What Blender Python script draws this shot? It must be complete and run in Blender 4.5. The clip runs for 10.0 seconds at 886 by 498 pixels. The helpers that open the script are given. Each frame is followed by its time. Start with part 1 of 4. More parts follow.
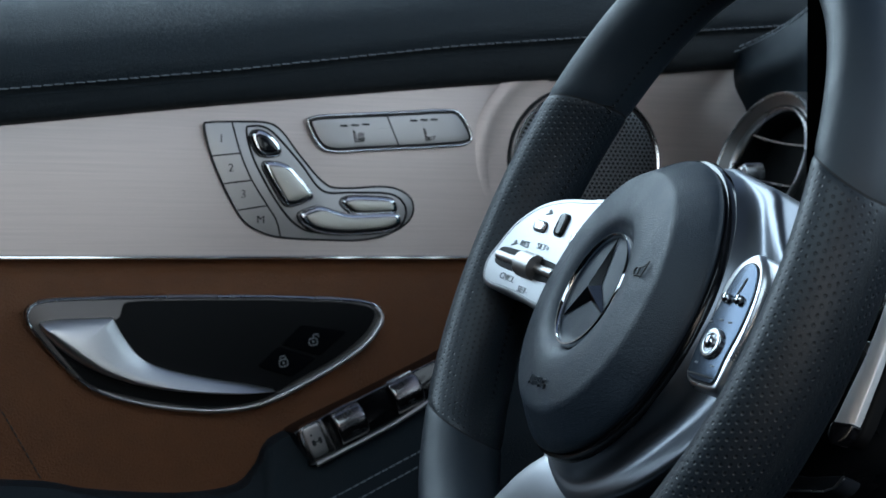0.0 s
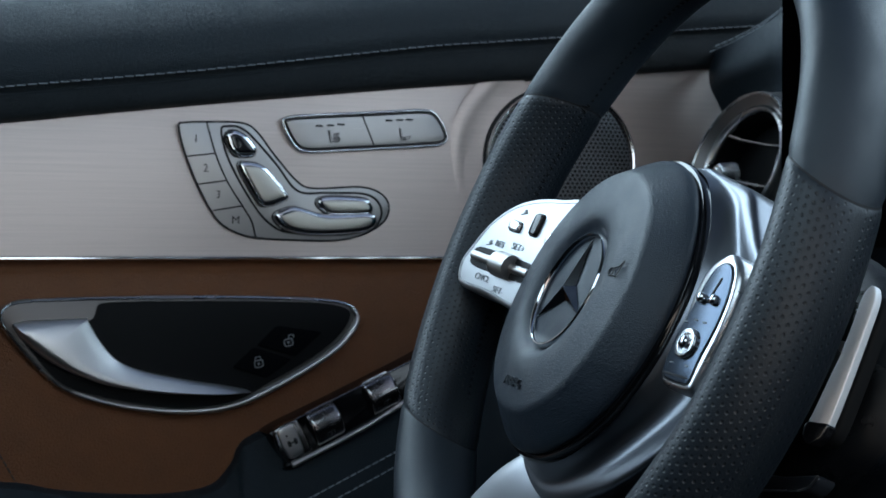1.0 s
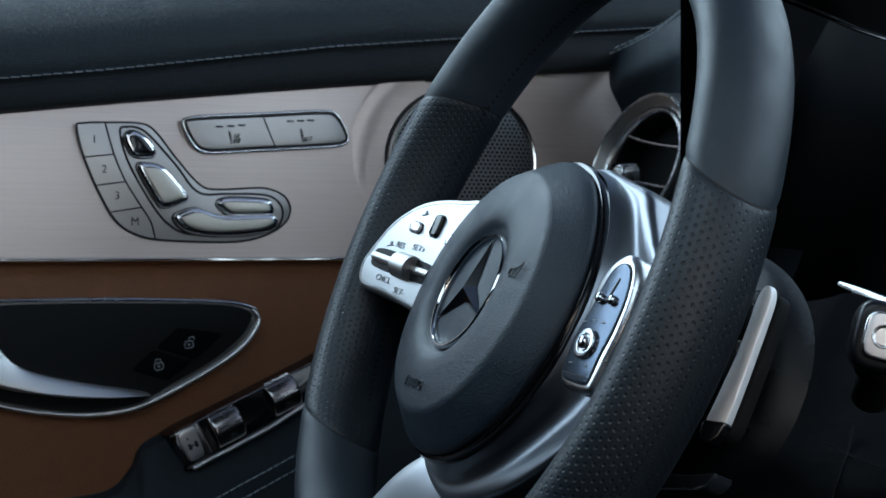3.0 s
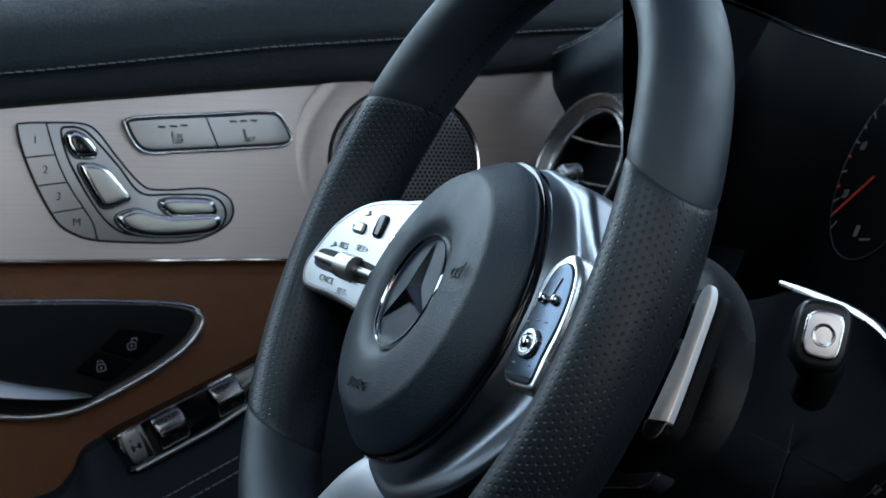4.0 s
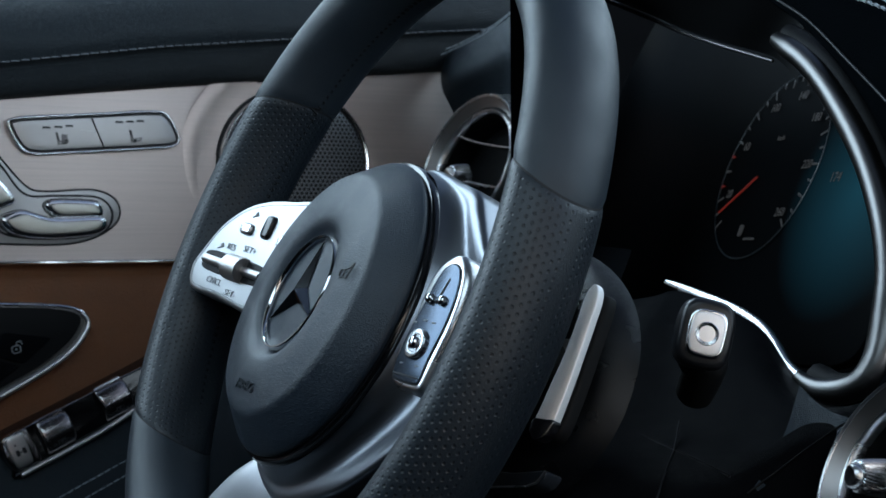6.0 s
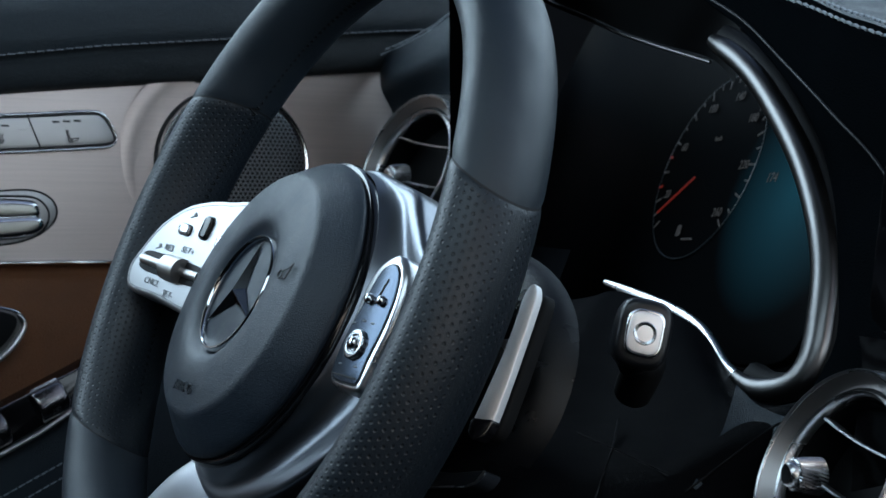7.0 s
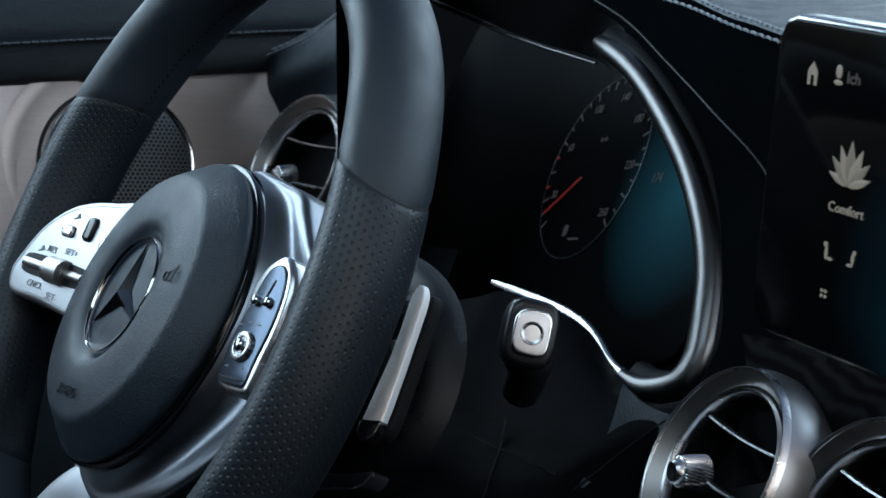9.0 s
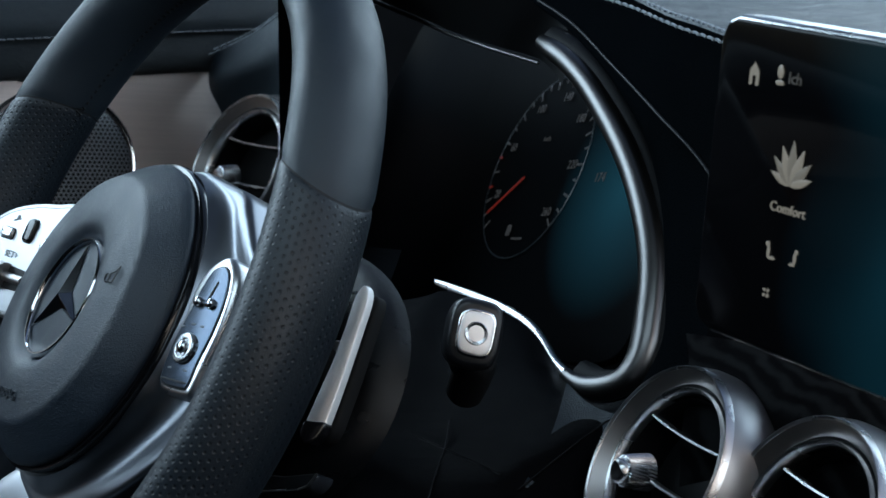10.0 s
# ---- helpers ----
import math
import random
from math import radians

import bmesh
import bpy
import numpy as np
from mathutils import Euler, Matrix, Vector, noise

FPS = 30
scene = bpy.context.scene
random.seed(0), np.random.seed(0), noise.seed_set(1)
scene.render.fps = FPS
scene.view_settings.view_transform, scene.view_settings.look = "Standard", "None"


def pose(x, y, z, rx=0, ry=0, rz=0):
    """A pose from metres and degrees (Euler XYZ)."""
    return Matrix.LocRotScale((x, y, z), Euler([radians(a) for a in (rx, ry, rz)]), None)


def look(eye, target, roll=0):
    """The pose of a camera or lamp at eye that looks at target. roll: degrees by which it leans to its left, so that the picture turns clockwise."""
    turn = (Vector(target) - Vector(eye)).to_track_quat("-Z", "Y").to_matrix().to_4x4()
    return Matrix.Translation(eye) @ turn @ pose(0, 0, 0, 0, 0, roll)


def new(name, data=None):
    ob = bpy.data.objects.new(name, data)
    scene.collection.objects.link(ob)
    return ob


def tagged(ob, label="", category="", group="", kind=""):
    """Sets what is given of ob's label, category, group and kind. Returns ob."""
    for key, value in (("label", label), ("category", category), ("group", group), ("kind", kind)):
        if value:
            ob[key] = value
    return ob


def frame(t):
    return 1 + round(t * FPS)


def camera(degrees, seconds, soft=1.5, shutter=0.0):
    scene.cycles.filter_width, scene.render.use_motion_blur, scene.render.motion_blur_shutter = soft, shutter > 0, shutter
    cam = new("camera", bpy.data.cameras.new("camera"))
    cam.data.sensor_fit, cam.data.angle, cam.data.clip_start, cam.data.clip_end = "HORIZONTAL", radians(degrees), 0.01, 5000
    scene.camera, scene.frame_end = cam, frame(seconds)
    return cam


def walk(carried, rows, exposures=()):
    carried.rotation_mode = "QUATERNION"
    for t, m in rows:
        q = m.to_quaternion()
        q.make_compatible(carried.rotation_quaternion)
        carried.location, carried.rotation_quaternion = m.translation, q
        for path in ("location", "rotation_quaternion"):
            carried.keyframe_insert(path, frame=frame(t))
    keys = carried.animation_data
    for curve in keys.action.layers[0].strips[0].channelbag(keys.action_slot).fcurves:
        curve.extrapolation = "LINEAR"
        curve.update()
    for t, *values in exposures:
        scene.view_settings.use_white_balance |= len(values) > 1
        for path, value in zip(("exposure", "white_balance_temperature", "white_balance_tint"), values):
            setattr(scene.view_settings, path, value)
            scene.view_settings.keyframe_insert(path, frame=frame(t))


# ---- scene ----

# ---------------------------------------------------------------- camera
cam = camera(29.0, 10.0)
EYE = (0.7395, -0.4058, 0.7467)
# seconds, yaw, pitch, lean, and the small drift of the eye
TURNS = [
    (0, 66.058, -0.287, 0.245, 0.0001, -0.0033, -0.0009),
    (0.5, 65.746, -0.282, 0.225, -0.0005, -0.0024, -0.001),
    (1, 65.295, -0.276, 0.177, -0.0009, -0.0016, -0.0009),
    (1.5, 64.65, -0.264, 0.129, -0.001, -0.001, -0.0008),
    (2, 63.783, -0.263, 0.027, -0.0009, -0.0004, -0.0007),
    (2.5, 62.998, -0.259, 0.045, -0.0007, 0.0002, -0.0006),
    (4, 60.292, -0.279, -0.136, 0.0006, 0.0015, -0.0001),
    (4.5, 59.47, -0.275, -0.152, 0.0011, 0.0018, -0.0),
    (5, 58.437, -0.273, -0.175, 0.0016, 0.0021, 0.0),
    (5.5, 57.581, -0.277, -0.274, 0.002, 0.0025, 0.0001),
    (7, 54.686, -0.283, -0.393, 0.0027, 0.0034, 0.0001),
    (7.5, 53.711, -0.282, -0.421, 0.0028, 0.0037, 0.0001),
    (8, 52.807, -0.283, -0.486, 0.0026, 0.004, 0.0001),
    (8.5, 51.94, -0.289, -0.542, 0.0024, 0.0043, 0.0002),
    (9, 50.963, -0.308, -0.596, 0.002, 0.0046, 0.0003),
    (9.5, 50.131, -0.334, -0.693, 0.0014, 0.0049, 0.0005),
    (10, 49.049, -0.356, -0.78, 0.0007, 0.0052, 0.0008),
]
# the camera looks 12 degrees down on the cabin, turning on the spot
TIP = Matrix.Translation(EYE) @ Matrix.Rotation(radians(-12), 4, (math.cos(radians(57)), math.sin(radians(57)), 0)) @ Matrix.Translation(-Vector(EYE))
cam.data.dof.use_dof, cam.data.dof.focus_distance, cam.data.dof.aperture_fstop = True, 0.84, 23.0
walk(cam, [(t, TIP @ pose(EYE[0] + dx, EYE[1] + dy, EYE[2] + dz, 90 + pitch, -lean, yaw)) for t, yaw, pitch, lean, dx, dy, dz in TURNS], [(0.0, 0.0)])

# ---------------------------------------------------------------- light
world = bpy.data.worlds.new("sky")
scene.world = world
world.use_nodes = True
wn = world.node_tree.nodes
sky = wn.new("ShaderNodeTexSky")
sky.sky_type, sky.sun_disc = "NISHITA", False
sky.sun_elevation, sky.sun_rotation = radians(38), radians(120)
sky.dust_density = 3.0
world.node_tree.links.new(sky.outputs[0], wn["Background"].inputs[0])
wn["Background"].inputs[1].default_value = 0.12
sun = new("sun", bpy.data.lights.new("sun", "SUN"))
sun.data.energy, sun.data.angle, sun.data.color = 0.8, radians(12), (1.0, 0.95, 0.88)
sun.matrix_world = look((4, -1.6, 4), (0, 0, 0.7))


def window_light(name, eye, target, w, h, watts, colour=(0.86, 0.93, 1.0)):
    lamp = new(name, bpy.data.lights.new(name, "AREA"))
    lamp.data.shape, lamp.data.size, lamp.data.size_y = "RECTANGLE", w, h
    lamp.data.energy, lamp.data.color = watts, colour
    lamp.matrix_world = look(eye, target)
    return lamp


DAY = (0.63, 0.84, 1.0)
window_light("passenger_window_daylight", (1.28, 0.46, 0.88), (0.0, 0.30, 0.62), 1.1, 0.46, 3.6, (0.72, 0.88, 1.0))
window_light("driver_window_daylight", (-0.62, -0.20, 0.99), (0.2, -0.1, 0.62), 1.4, 0.34, 11.0, DAY)
window_light("windscreen_daylight", (0.18, 0.95, 1.02), (0.0, 0.0, 0.55), 1.3, 0.40, 6.5, DAY)
# added overhead fill; the ceiling above it has no opening
window_light("overhead_fill", (0.35, -0.35, 1.19), (0.30, -0.30, 0.0), 0.8, 0.6, 3.8, DAY)

# ---------------------------------------------------------------- materials


def material(name, colour, rough=0.5, metal=0.0, spec=0.5):
    m = bpy.data.materials.new(name)
    m.use_nodes = True
    b = m.node_tree.nodes["Principled BSDF"]
    b.inputs["Base Color"].default_value = (*colour, 1)
    b.inputs["Roughness"].default_value = rough
    b.inputs["Metallic"].default_value = metal
    b.inputs["Specular IOR Level"].default_value = spec
    return m


def node(m, kind, **values):
    n = m.node_tree.nodes.new("ShaderNode" + kind)
    for key, value in values.items():
        n.inputs[key].default_value = value
    return n


def wire(m, a, b):
    m.node_tree.links.new(a, b)


def ramp(m, source, stops):
    r = m.node_tree.nodes.new("ShaderNodeValToRGB")
    e = r.color_ramp.elements
    for i, (at, c) in enumerate(stops):
        if i > 1:
            e.new(at)
        e[i].position, e[i].color = at, (c, c, c, 1) if isinstance(c, (int, float)) else (*c, 1)
    wire(m, source, r.inputs[0])
    return r.outputs[0]


def bump(m, height, strength, distance, below=None):
    n = node(m, "Bump", Strength=strength, Distance=distance)
    wire(m, height, n.inputs["Height"])
    if below is not None:
        wire(m, below, n.inputs["Normal"])
    wire(m, n.outputs[0], m.node_tree.nodes["Principled BSDF"].inputs["Normal"])
    return n.outputs[0]


def coords(m, kind="Object", scale=(1, 1, 1)):
    c = m.node_tree.nodes.new("ShaderNodeTexCoord")
    s = node(m, "Mapping", Scale=scale)
    wire(m, c.outputs[kind], s.inputs[0])
    return s.outputs[0]


def leather(name, colour, grain=900.0, rough=0.5, depth=0.0005, strength=0.5, spec=0.5, folds=0.25):
    """Grained leather: small irregular cells, soft creases, uneven gloss."""
    m = material(name, colour, rough, 0.0, spec)
    b = m.node_tree.nodes["Principled BSDF"]
    at = coords(m)
    cells = node(m, "TexVoronoi", Scale=grain)
    cells.feature = "DISTANCE_TO_EDGE"
    wob = node(m, "TexNoise", Scale=grain * 0.7, Detail=2.0)
    mix = m.node_tree.nodes.new("ShaderNodeMixRGB")
    mix.inputs[0].default_value = 0.004
    wire(m, at, mix.inputs[1]), wire(m, wob.outputs["Color"], mix.inputs[2])
    wire(m, at, wob.inputs["Vector"]), wire(m, mix.outputs[0], cells.inputs["Vector"])
    edge = ramp(m, cells.outputs["Distance"], [(0.0, 0.0), (0.28, 1.0)])
    first = bump(m, edge, strength, depth)
    cloud = node(m, "TexNoise", Scale=60.0, Detail=5.0)
    wire(m, at, cloud.inputs["Vector"])
    bump(m, cloud.outputs["Fac"], folds, 0.002, first)
    wire(m, ramp(m, cloud.outputs["Fac"], [(0.3, rough - 0.07), (0.7, rough + 0.08)]), b.inputs["Roughness"])
    tone = [tuple(k * c for c in colour) for k in (0.92, 1.08)]
    wire(m, ramp(m, cloud.outputs["Fac"], [(0.3, tone[0]), (0.7, tone[1])]), b.inputs["Base Color"])
    return m


def brushed(name, colour, rough, along=(1, 1, 1), strength=0.08):
    """Brushed or satin metal with fine drawn lines."""
    m = material(name, colour, rough, 1.0)
    b = m.node_tree.nodes["Principled BSDF"]
    spread = 1.0 if strength > 0.03 else 0.2
    lines = node(m, "TexNoise", Scale=1.0, Detail=6.0 if strength > 0.03 else 1.0, Roughness=0.7)
    wire(m, coords(m, "Object", along), lines.inputs["Vector"])
    wire(m, ramp(m, lines.outputs["Fac"], [(0.25, rough - 0.07 * spread), (0.75, rough + 0.09 * spread)]), b.inputs["Roughness"])
    tone = [tuple(k * c for c in colour) for k in (1 - 0.1 * spread, 1 + 0.08 * spread)]
    wire(m, ramp(m, lines.outputs["Fac"], [(0.3, tone[0]), (0.7, tone[1])]), b.inputs["Base Color"])
    if strength > 0.03:
        bump(m, lines.outputs["Fac"], strength, 0.0003)
    return m


def perforated(name, colour, pitch, hole, rough=0.5, dark=0.3, metal=0.0):
    """Leather or metal pierced by staggered rows of holes, by the UV in metres."""
    m = material(name, colour, rough, metal)
    b = m.node_tree.nodes["Principled BSDF"]
    sep = m.node_tree.nodes.new("ShaderNodeSeparateXYZ")
    wire(m, coords(m, "UV", (1 / pitch, 1 / (pitch * 0.87), 1)), sep.inputs[0])

    def calc(op, a, c=None, v=None):
        n = m.node_tree.nodes.new("ShaderNodeMath")
        n.operation = op
        wire(m, a, n.inputs[0])
        if c is not None:
            wire(m, c, n.inputs[1])
        if v is not None:
            n.inputs[1].default_value = v
        return n.outputs[0]

    row = calc("FLOOR", sep.outputs[1])
    odd = calc("MULTIPLY", calc("MODULO", row, v=2.0), v=0.5)
    fx = calc("SUBTRACT", calc("FRACT", calc("ADD", sep.outputs[0], odd)), v=0.5)
    fy = calc("MULTIPLY", calc("SUBTRACT", calc("FRACT", sep.outputs[1]), v=0.5), v=0.87)
    d = calc("SQRT", calc("ADD", calc("MULTIPLY", fx, fx), calc("MULTIPLY", fy, fy)))
    mask = ramp(m, d, [(hole, 0.0), (hole + 0.12, 1.0)])
    colr = m.node_tree.nodes.new("ShaderNodeMixRGB")
    colr.inputs[1].default_value, colr.inputs[2].default_value = (*(dark * c for c in colour), 1), (*colour, 1)
    wire(m, mask, colr.inputs[0]), wire(m, colr.outputs[0], b.inputs["Base Color"])
    grain = node(m, "TexNoise", Scale=1500.0, Detail=3.0)
    wire(m, coords(m), grain.inputs["Vector"])
    bump(m, mask, 0.5, 0.0005, bump(m, grain.outputs["Fac"], 0.3, 0.0004))
    return m


def glow(name, colour, strength):
    m = material(name, (0.01, 0.01, 0.01), 0.3)
    b = m.node_tree.nodes["Principled BSDF"]
    b.inputs["Emission Color"].default_value, b.inputs["Emission Strength"].default_value = (*colour, 1), strength
    return m


LEATHER = leather("dark_blue_leather", (0.009, 0.0175, 0.025), 700, 0.44, 0.0005, 0.6, 0.36, 0.06)
ROLL = leather("black_leather", (0.006, 0.0105, 0.014), 650, 0.5, 0.0006, 0.7, 0.3, 0.06)
BROWN = leather("saddle_brown_leather", (0.168, 0.064, 0.025), 520, 0.5, 0.0005, 0.7, 0.35, 0.05)
SMOOTH = leather("smooth_wheel_leather", (0.016, 0.024, 0.033), 1600, 0.43, 0.0002, 0.25, 0.5, 0.04)
GRIP = perforated("perforated_wheel_leather", (0.009, 0.0145, 0.021), 0.0037, 0.11, 0.44)
COVER = leather("grained_airbag_plastic", (0.013, 0.022, 0.034), 700, 0.42, 0.0004, 0.36, 0.5, 0.0)
SOFT = leather("black_soft_plastic", (0.003, 0.0036, 0.0046), 1100, 0.6, 0.0003, 0.35, 0.02)
ALU = brushed("brushed_aluminium", (0.575, 0.49, 0.45), 0.42, (9, 800, 800), 0.10)
BUTTON = brushed("satin_grey_button", (0.43, 0.415, 0.405), 0.42, (30, 30, 30), 0.02)
SATIN = brushed("satin_chrome", (0.62, 0.62, 0.63), 0.27, (25, 25, 25), 0.02)
CHROME = material("polished_chrome", (0.75, 0.75, 0.76), 0.10, 1.0)
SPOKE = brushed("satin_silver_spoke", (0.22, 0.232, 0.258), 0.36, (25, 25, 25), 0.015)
PAD = brushed("silver_paint", (0.42, 0.425, 0.435), 0.42, (30, 30, 30), 0.02)
BLACK = material("gloss_black", (0.004, 0.004, 0.005), 0.12)
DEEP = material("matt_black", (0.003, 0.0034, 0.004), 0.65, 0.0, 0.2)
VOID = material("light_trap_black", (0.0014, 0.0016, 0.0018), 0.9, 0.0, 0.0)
GAP = material("dark_joint", (0.006, 0.006, 0.007), 0.7)
THREAD = material("grey_thread", (0.27, 0.30, 0.33), 0.7)
ALU.node_tree.nodes["Principled BSDF"].inputs["Metallic"].default_value = 0.72
INK = material("dark_print", (0.02, 0.02, 0.022), 0.6)
GREYINK = material("grey_print", (0.20, 0.21, 0.22), 0.6)

# ---------------------------------------------------------------- mesh tools


def part(name, geo, mat, parent, label="", at=None, flat=False):
    """Links geometry (verts, faces, uvs) as one mesh under a thing or a part."""
    verts, faces, uvs = geo if len(geo) == 3 else (*geo, None)
    me = bpy.data.meshes.new(name)
    me.from_pydata([tuple(v) for v in verts], [], faces)
    if uvs is not None:
        layer = me.uv_layers.new(name="UVMap")
        for loop in me.loops:
            layer.data[loop.index].uv = uvs[loop.vertex_index]
    bm = bmesh.new()
    bm.from_mesh(me)
    bmesh.ops.recalc_face_normals(bm, faces=bm.faces)
    bm.to_mesh(me)
    bm.free()
    me.materials.append(mat)
    if not flat:
        me.shade_smooth()
        me.set_sharp_from_angle(angle=radians(50))
    ob = new(name, me)
    ob.parent = parent
    if at is not None:
        ob.matrix_local = at
    return tagged(ob, label)


def thing(name, label, category, m=None, group="", kind=""):
    ob = new(name)
    ob.empty_display_size = 0.02
    ob.matrix_world = TIP @ m if m is not None else TIP
    return tagged(ob, label, category, group, kind)


def spline(pts, n, closed=True):
    """n points on a smooth curve through the control points."""
    p = np.array(pts, float)
    k = len(p)
    out = []
    for s in np.linspace(0, k if closed else k - 1, n, endpoint=not closed):
        i = min(int(s), k - 1 if closed else k - 2)
        f = s - i
        q = [p[(i + j) % k] if closed else p[min(max(i + j, 0), k - 1)] for j in (-1, 0, 1, 2)]
        out.append(0.5 * (2 * q[1] + (q[2] - q[0]) * f + (2 * q[0] - 5 * q[1] + 4 * q[2] - q[3]) * f * f
                          + (3 * q[1] - q[0] - 3 * q[2] + q[3]) * f ** 3))
    return np.array(out)


def round_loop(pts, n, rounds=4):
    """n even points on a closed, gently rounded curve through the control points."""
    o = spline(pts, 40 * len(pts))
    o = np.vstack([o, o[:1]])
    at = np.concatenate([[0], np.cumsum(np.linalg.norm(np.diff(o, axis=0), axis=1))])
    q = np.linspace(0, at[-1], n, endpoint=False)
    o = np.stack([np.interp(q, at, o[:, i]) for i in range(o.shape[1])], 1)
    for _ in range(rounds):
        o = 0.5 * o + 0.25 * (np.roll(o, 1, 0) + np.roll(o, -1, 0))
    return o


def inset(o, d):
    """A closed outline moved inwards by d."""
    t = np.roll(o, -1, 0) - np.roll(o, 1, 0)
    t /= np.linalg.norm(t, axis=1)[:, None] + 1e-12
    nrm = np.stack([-t[:, 1], t[:, 0]], 1)
    area = np.sum(o[:, 0] * np.roll(o[:, 1], -1) - o[:, 1] * np.roll(o[:, 0], -1))
    return o + nrm * d * (1 if area > 0 else -1)


def rings(loops, cap_first=False, cap_last=True, close=True):
    n = len(loops[0])
    verts = np.concatenate(loops)
    faces = []
    for r in range(len(loops) - 1):
        for i in range(n if close else n - 1):
            j = (i + 1) % n
            faces.append((r * n + i, r * n + j, (r + 1) * n + j, (r + 1) * n + i))
    if cap_first:
        faces.append(tuple(range(n))[::-1])
    if cap_last:
        faces.append(tuple(range((len(loops) - 1) * n, len(loops) * n)))
    return verts, faces


def lift(o, z):
    return np.column_stack([o, np.full(len(o), z)])


def plate(outline, z0, z1, bevel=0.001, crown=0.0):
    """A slab of that outline from z0 to z1 with a rounded upper edge and a crowned top."""
    loops = [lift(outline, z0), lift(outline, z1 - bevel)]
    for a in (30, 60, 90):
        loops.append(lift(inset(outline, bevel * (1 - math.cos(radians(a)))), z1 - bevel + bevel * math.sin(radians(a))))
    if crown:
        c = outline.mean(0)
        base = inset(outline, bevel)
        for k in (0.75, 0.45, 0.15):
            loops.append(lift(c + (base - c) * k, z1 + crown * (1 - k * k)))
    return rings(loops)


def sweep(path, up, section, closed=True, scale=None, caps=True):
    """Sweeps a closed section (side, up) along a path. UV: metres along and around."""
    path, section = np.array(path, float), np.array(section, float)
    n = len(path)
    tan = np.roll(path, -1, 0) - np.roll(path, 1, 0)
    if not closed:
        tan[0], tan[-1] = path[1] - path[0], path[-1] - path[-2]
    up = np.broadcast_to(np.array(up, float), path.shape)
    side = np.cross(tan, up)
    side /= np.linalg.norm(side, axis=1)[:, None]
    up2 = np.cross(side, tan)
    up2 /= np.linalg.norm(up2, axis=1)[:, None]
    k = len(section)
    length = np.concatenate([[0], np.cumsum(np.linalg.norm(np.diff(path, axis=0), axis=1))])
    girth = np.concatenate([[0], np.cumsum(np.linalg.norm(np.diff(section, axis=0), axis=1))])
    loops, uvs = [], []
    for i in range(n):
        s = section * (1 if scale is None else scale[i])
        loops.append(path[i] + s[:, :1] * side[i] + s[:, 1:] * up2[i])
        uvs += [(length[i], g) for g in girth]
    if closed:
        loops.append(loops[0])
        uvs += [(length[-1], g) for g in girth]
    v, f = rings(loops, caps and not closed, caps and not closed)
    return v, f, uvs


def oval(a, b, n=16, power=2.0):
    t = np.linspace(0, 2 * np.pi, n, endpoint=False)
    c, s = np.cos(t), np.sin(t)
    return np.stack([a * np.sign(c) * np.abs(c) ** (2 / power), b * np.sign(s) * np.abs(s) ** (2 / power)], 1)


def lathe(profile, n=64):
    loops = []
    t = np.linspace(0, 2 * np.pi, n, endpoint=False)
    for r, z in profile:
        loops.append(np.stack([r * np.cos(t), r * np.sin(t), np.full(n, z)], 1))
    return rings(loops, False, False)


def sheet(rows, nu=24, nv=16, thick=0.0):
    """A smooth sheet through rows of control points; thick: a backing that far behind, along -normal."""
    along = [spline(r, nu, False) for r in rows]
    grid = np.array([spline([a[i] for a in along], nv, False) for i in range(nu)])
    v = grid.reshape(-1, 3)
    f = [(i * nv + j, (i + 1) * nv + j, (i + 1) * nv + j + 1, i * nv + j + 1) for i in range(nu - 1) for j in range(nv - 1)]
    uvs = [(0.3 * i / nu, 0.3 * j / nv) for i in range(nu) for j in range(nv)]
    return v, f, uvs


def join(*geos):
    verts, faces, k = [], [], 0
    for g in geos:
        verts.append(np.array(g[0]))
        faces += [tuple(i + k for i in f) for f in g[1]]
        k += len(g[0])
    return np.concatenate(verts), faces


def moved(geo, m):
    v = np.array([tuple(m @ Vector(p)) for p in geo[0]])
    return (v, *geo[1:])


def letters(text, size, thick=0.0002, align="CENTER"):
    cu = bpy.data.curves.new("letters", "FONT")
    cu.body, cu.size, cu.extrude, cu.align_x, cu.align_y = text, size, thick, align, "CENTER"
    cu.resolution_u = 3
    ob = bpy.data.objects.new("letters", cu)
    scene.collection.objects.link(ob)
    me = bpy.data.meshes.new_from_object(ob)
    geo = [tuple(v.co) for v in me.vertices], [tuple(p.vertices) for p in me.polygons]
    bpy.data.objects.remove(ob)
    bpy.data.meshes.remove(me)
    return geo


def stitches(path, up, length=0.0042, gap=0.0012, r=0.00045, slant=0.0):
    """A row of thread stitches along a path, joined."""
    path = np.array(path, float)
    seg = np.concatenate([[0], np.cumsum(np.linalg.norm(np.diff(path, axis=0), axis=1))])
    geos, s = [], 0.0
    while s + length < seg[-1]:
        ends = [np.array([np.interp(q, seg, path[:, i]) for i in range(3)]) for q in (s, s + length / 2, s + length)]
        d = slant * np.cross(ends[2] - ends[0], up)
        mid = ends[1] + np.array(up) * r * 0.8
        geos.append(sweep([ends[0] - d, mid, ends[2] + d], up, oval(r, r, 6), False)[:2])
        s += length + gap
    return join(*geos)


# ---------------------------------------------------------------- cabin
FLOOR, ROOF = -0.05, 1.20


